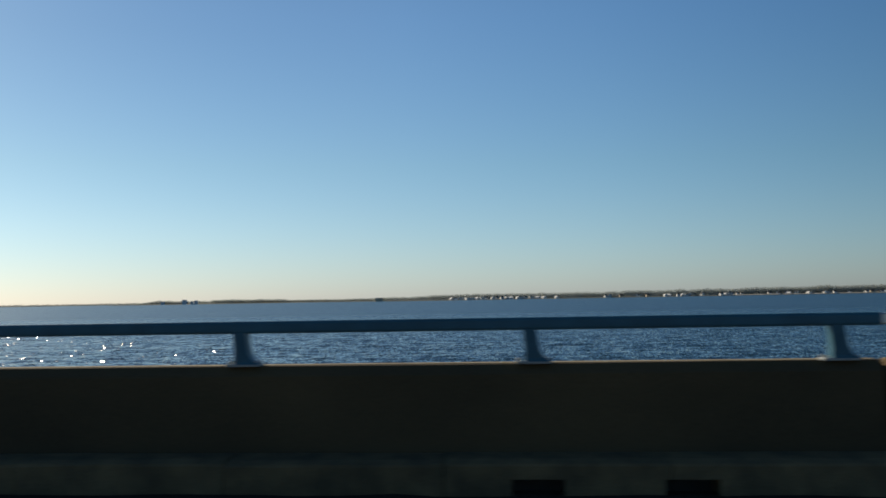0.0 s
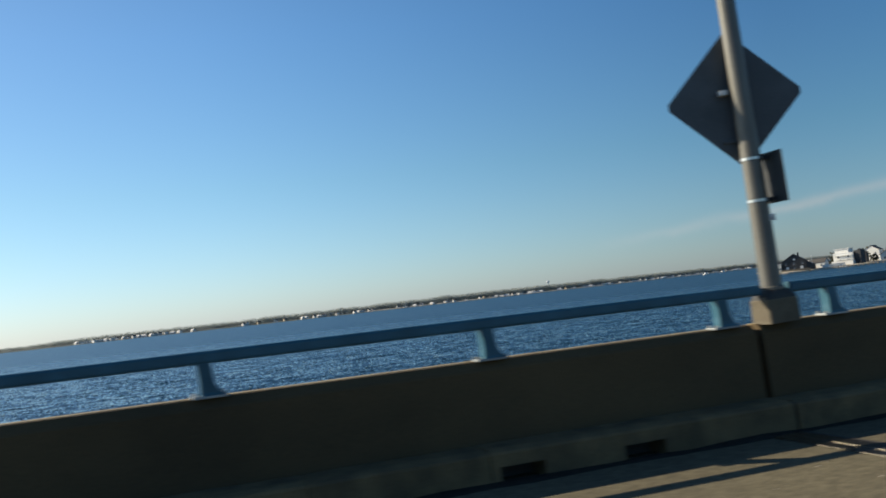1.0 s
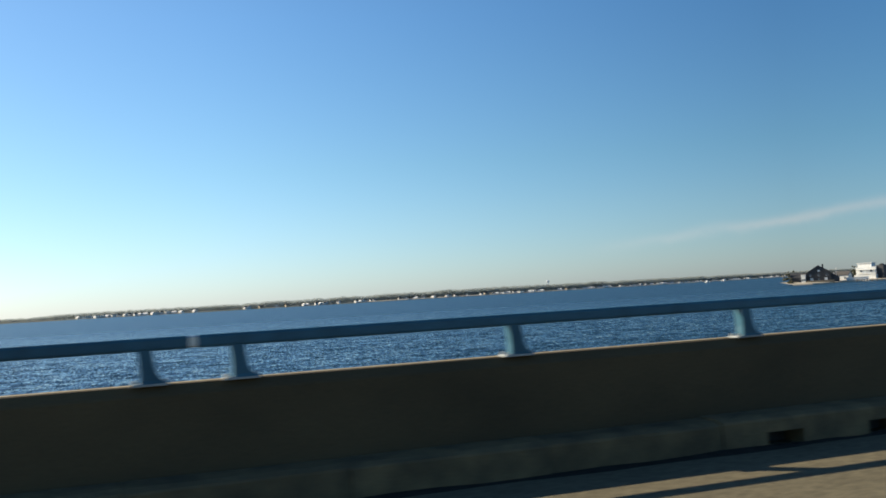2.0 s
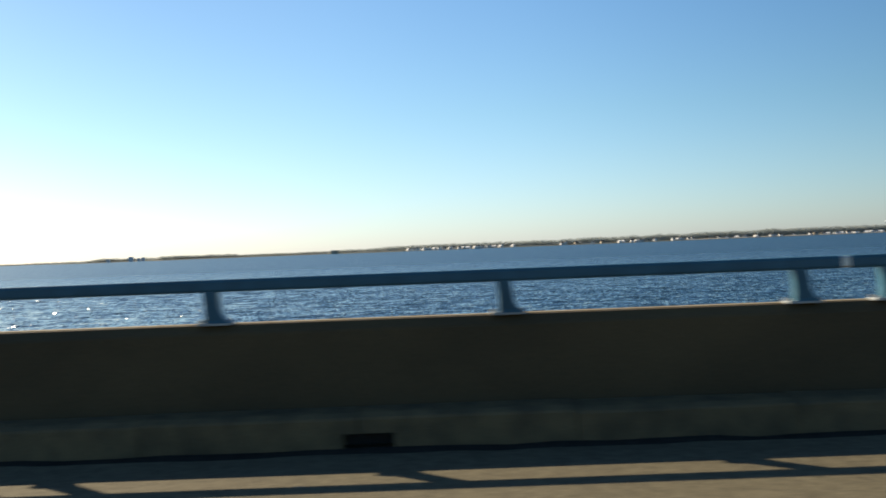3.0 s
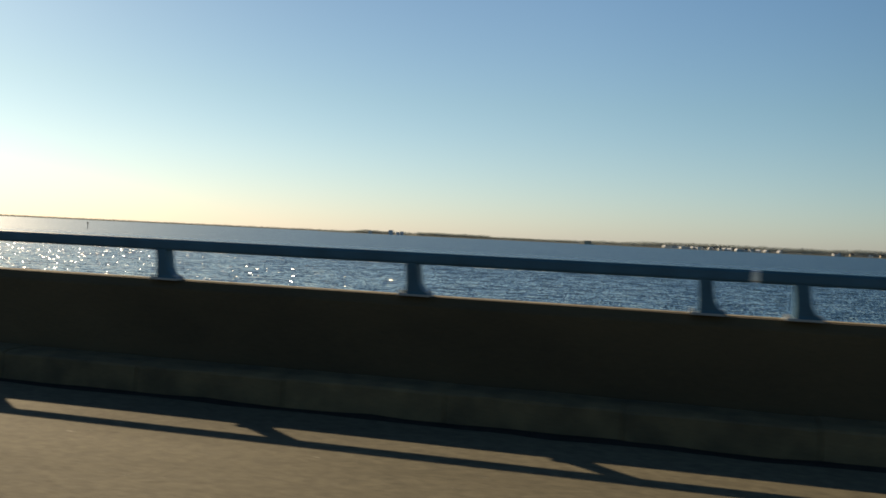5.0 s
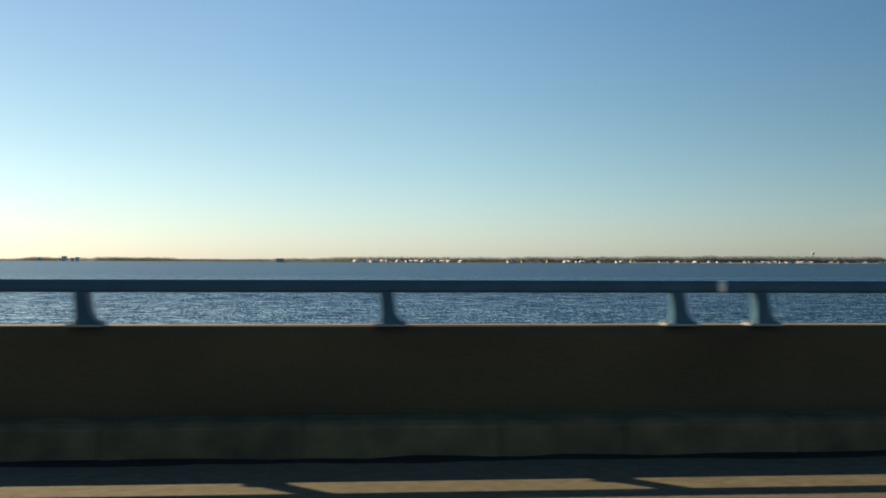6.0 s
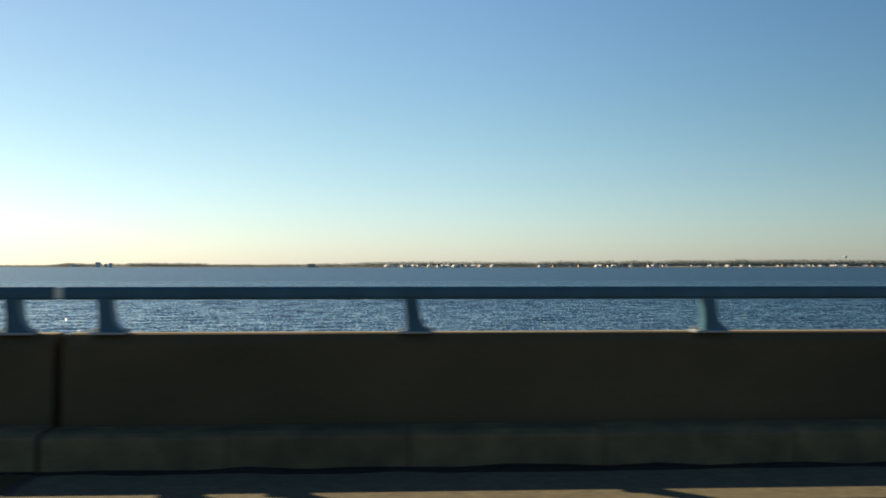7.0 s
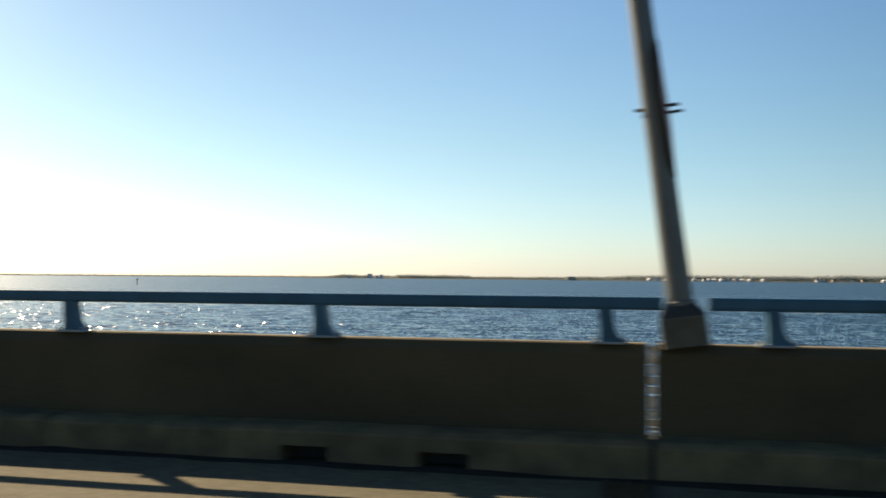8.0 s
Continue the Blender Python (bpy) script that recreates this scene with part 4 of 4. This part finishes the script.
# ends of stones where they can be told; between them the row is cast in lengths with tight joints
JOINTS = (10.7, 9.32, 8.66, 7.33, 5.93, -4.12, -11.57, -12.71, -14.08, -15.98, -17.21, -123.84, -124.74, -134.47, -136.11, -137.38, -138.67, -149.45, -158.83, -160.89, -162.22)
WIDE = (10.7, 9.32, 8.66, 5.93, -11.57, -14.08, -15.98)
rng = random.Random(9)
stones = []
for k in range(K0, K1, 3):
    x, end = jx(k + 3) + 0.015, jx(k) - 0.015
    stops = sorted([j for j in JOINTS if x < j < end] + [end])
    for stop in stops:
        n = max(1, round((stop - x) / rng.choice((1.3, 1.38, 1.5))))
        for i in range(n):
            stones.append((x + (stop - x) * i / n, x + (stop - x) * (i + 1) / n))
        x = stop


def kerb_stone(x0, x1, seed):
    """One length of kerb; j and c are the gap and the worn corners at either end."""
    r = random.Random(seed)
    broad = any(abs(x0 - q) < 0.01 or abs(x1 - q) < 0.01 for q in WIDE)
    c = 0.014 if broad else 0.003
    w, h, j = -KERB_W + r.uniform(-1, 1) * (0.014 if broad else 0.005), KERB_H + r.uniform(-1, 1) * (0.012 if broad else 0.005), r.uniform(0.012, 0.02) if broad else r.uniform(0.001, 0.005)
    hole = [d for d in DRAINS if x0 + 0.04 < d + DRAIN_W and d - DRAIN_W < x1 - 0.04]
    prof = [(w - 0.012, 0.0), (w - 0.004, h - 0.038), (w + 0.006, h - 0.022), (w + 0.08, h), (-0.003, h + 0.006), (-0.003, 0.0)]
    cuts = [x0 + j, x1 - j]
    bm = bmesh.new()
    if not hole:
        ends = [x0 + j + (x1 - x0 - 2 * j) * u for u in (0, 0.02, 0.25, 0.5, 0.75, 0.98, 1)]
        return loft([[(x, y + (0 if i in (4, 5) else r.uniform(-0.005, 0.005) + (c if e in (0, 6) else 0)), z - (0 if z < 0.1 else r.uniform(0, 0.008) + (c if e in (0, 6) else 0)))
                      for i, (y, z) in enumerate(prof)] for e, x in enumerate(ends)], bm=bm)
    lid = [(w - 0.009, DRAIN_H), (w - 0.004, h - 0.038), (w + 0.006, h - 0.022), (w + 0.08, h), (-0.003, h + 0.006), (-0.003, DRAIN_H)]
    at = x0 + j
    for d in sorted(hole):
        a, b = max(x0 + j, d - DRAIN_W), min(x1 - j, d + DRAIN_W)
        if a - at > 0.01:
            loft([[(x, y, z) for y, z in prof] for x in (at, a)], bm=bm)
        loft([[(x, y, z) for y, z in lid] for x in (a, b)], bm=bm)
        at = b
    if x1 - j - at > 0.01:
        loft([[(x, y, z) for y, z in prof] for x in (at, x1 - j)], bm=bm)
    return bm


for i, (x0, x1) in enumerate(stones):
    me = mesh_of("kerb_stone", kerb_stone(x0, x1, i), M_KERB)
    me.materials.append(M_KERB_TOP)            # shade on the tread and light on the front edge are in the colours
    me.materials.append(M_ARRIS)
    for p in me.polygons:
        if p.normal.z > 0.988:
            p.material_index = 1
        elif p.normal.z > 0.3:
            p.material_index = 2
    part("kerb_stone", me, None, kerb)
for k in range(K0 + 3, K1, 3):
    part("joint_filler", box(jx(k) - 0.03, jx(k) + 0.03, -KERB_W + 0.025, -0.02, 0.0, KERB_H - 0.02), M_TAR, kerb, "dark joint filler")
# dark backs put the shade inside the drain openings into colour
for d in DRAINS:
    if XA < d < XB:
        part("drain_throat", box(d - DRAIN_W, d + DRAIN_W, -0.06, -0.004, 0.001, DRAIN_H), M_DARK, kerb, "dark drain back with shade in its colour")

# dark ridge added to stand for the shade under the kerb foot
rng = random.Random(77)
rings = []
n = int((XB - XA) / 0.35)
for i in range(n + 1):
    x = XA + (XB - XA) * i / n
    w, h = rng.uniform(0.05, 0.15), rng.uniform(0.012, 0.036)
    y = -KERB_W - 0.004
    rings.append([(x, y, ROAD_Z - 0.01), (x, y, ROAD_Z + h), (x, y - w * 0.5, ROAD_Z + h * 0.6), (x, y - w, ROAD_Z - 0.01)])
tagged(part("gutter_silt", loft(rings), M_CRACK_SHADE), "dark ridge for the shade along the kerb foot", "silt", kind="stuff")
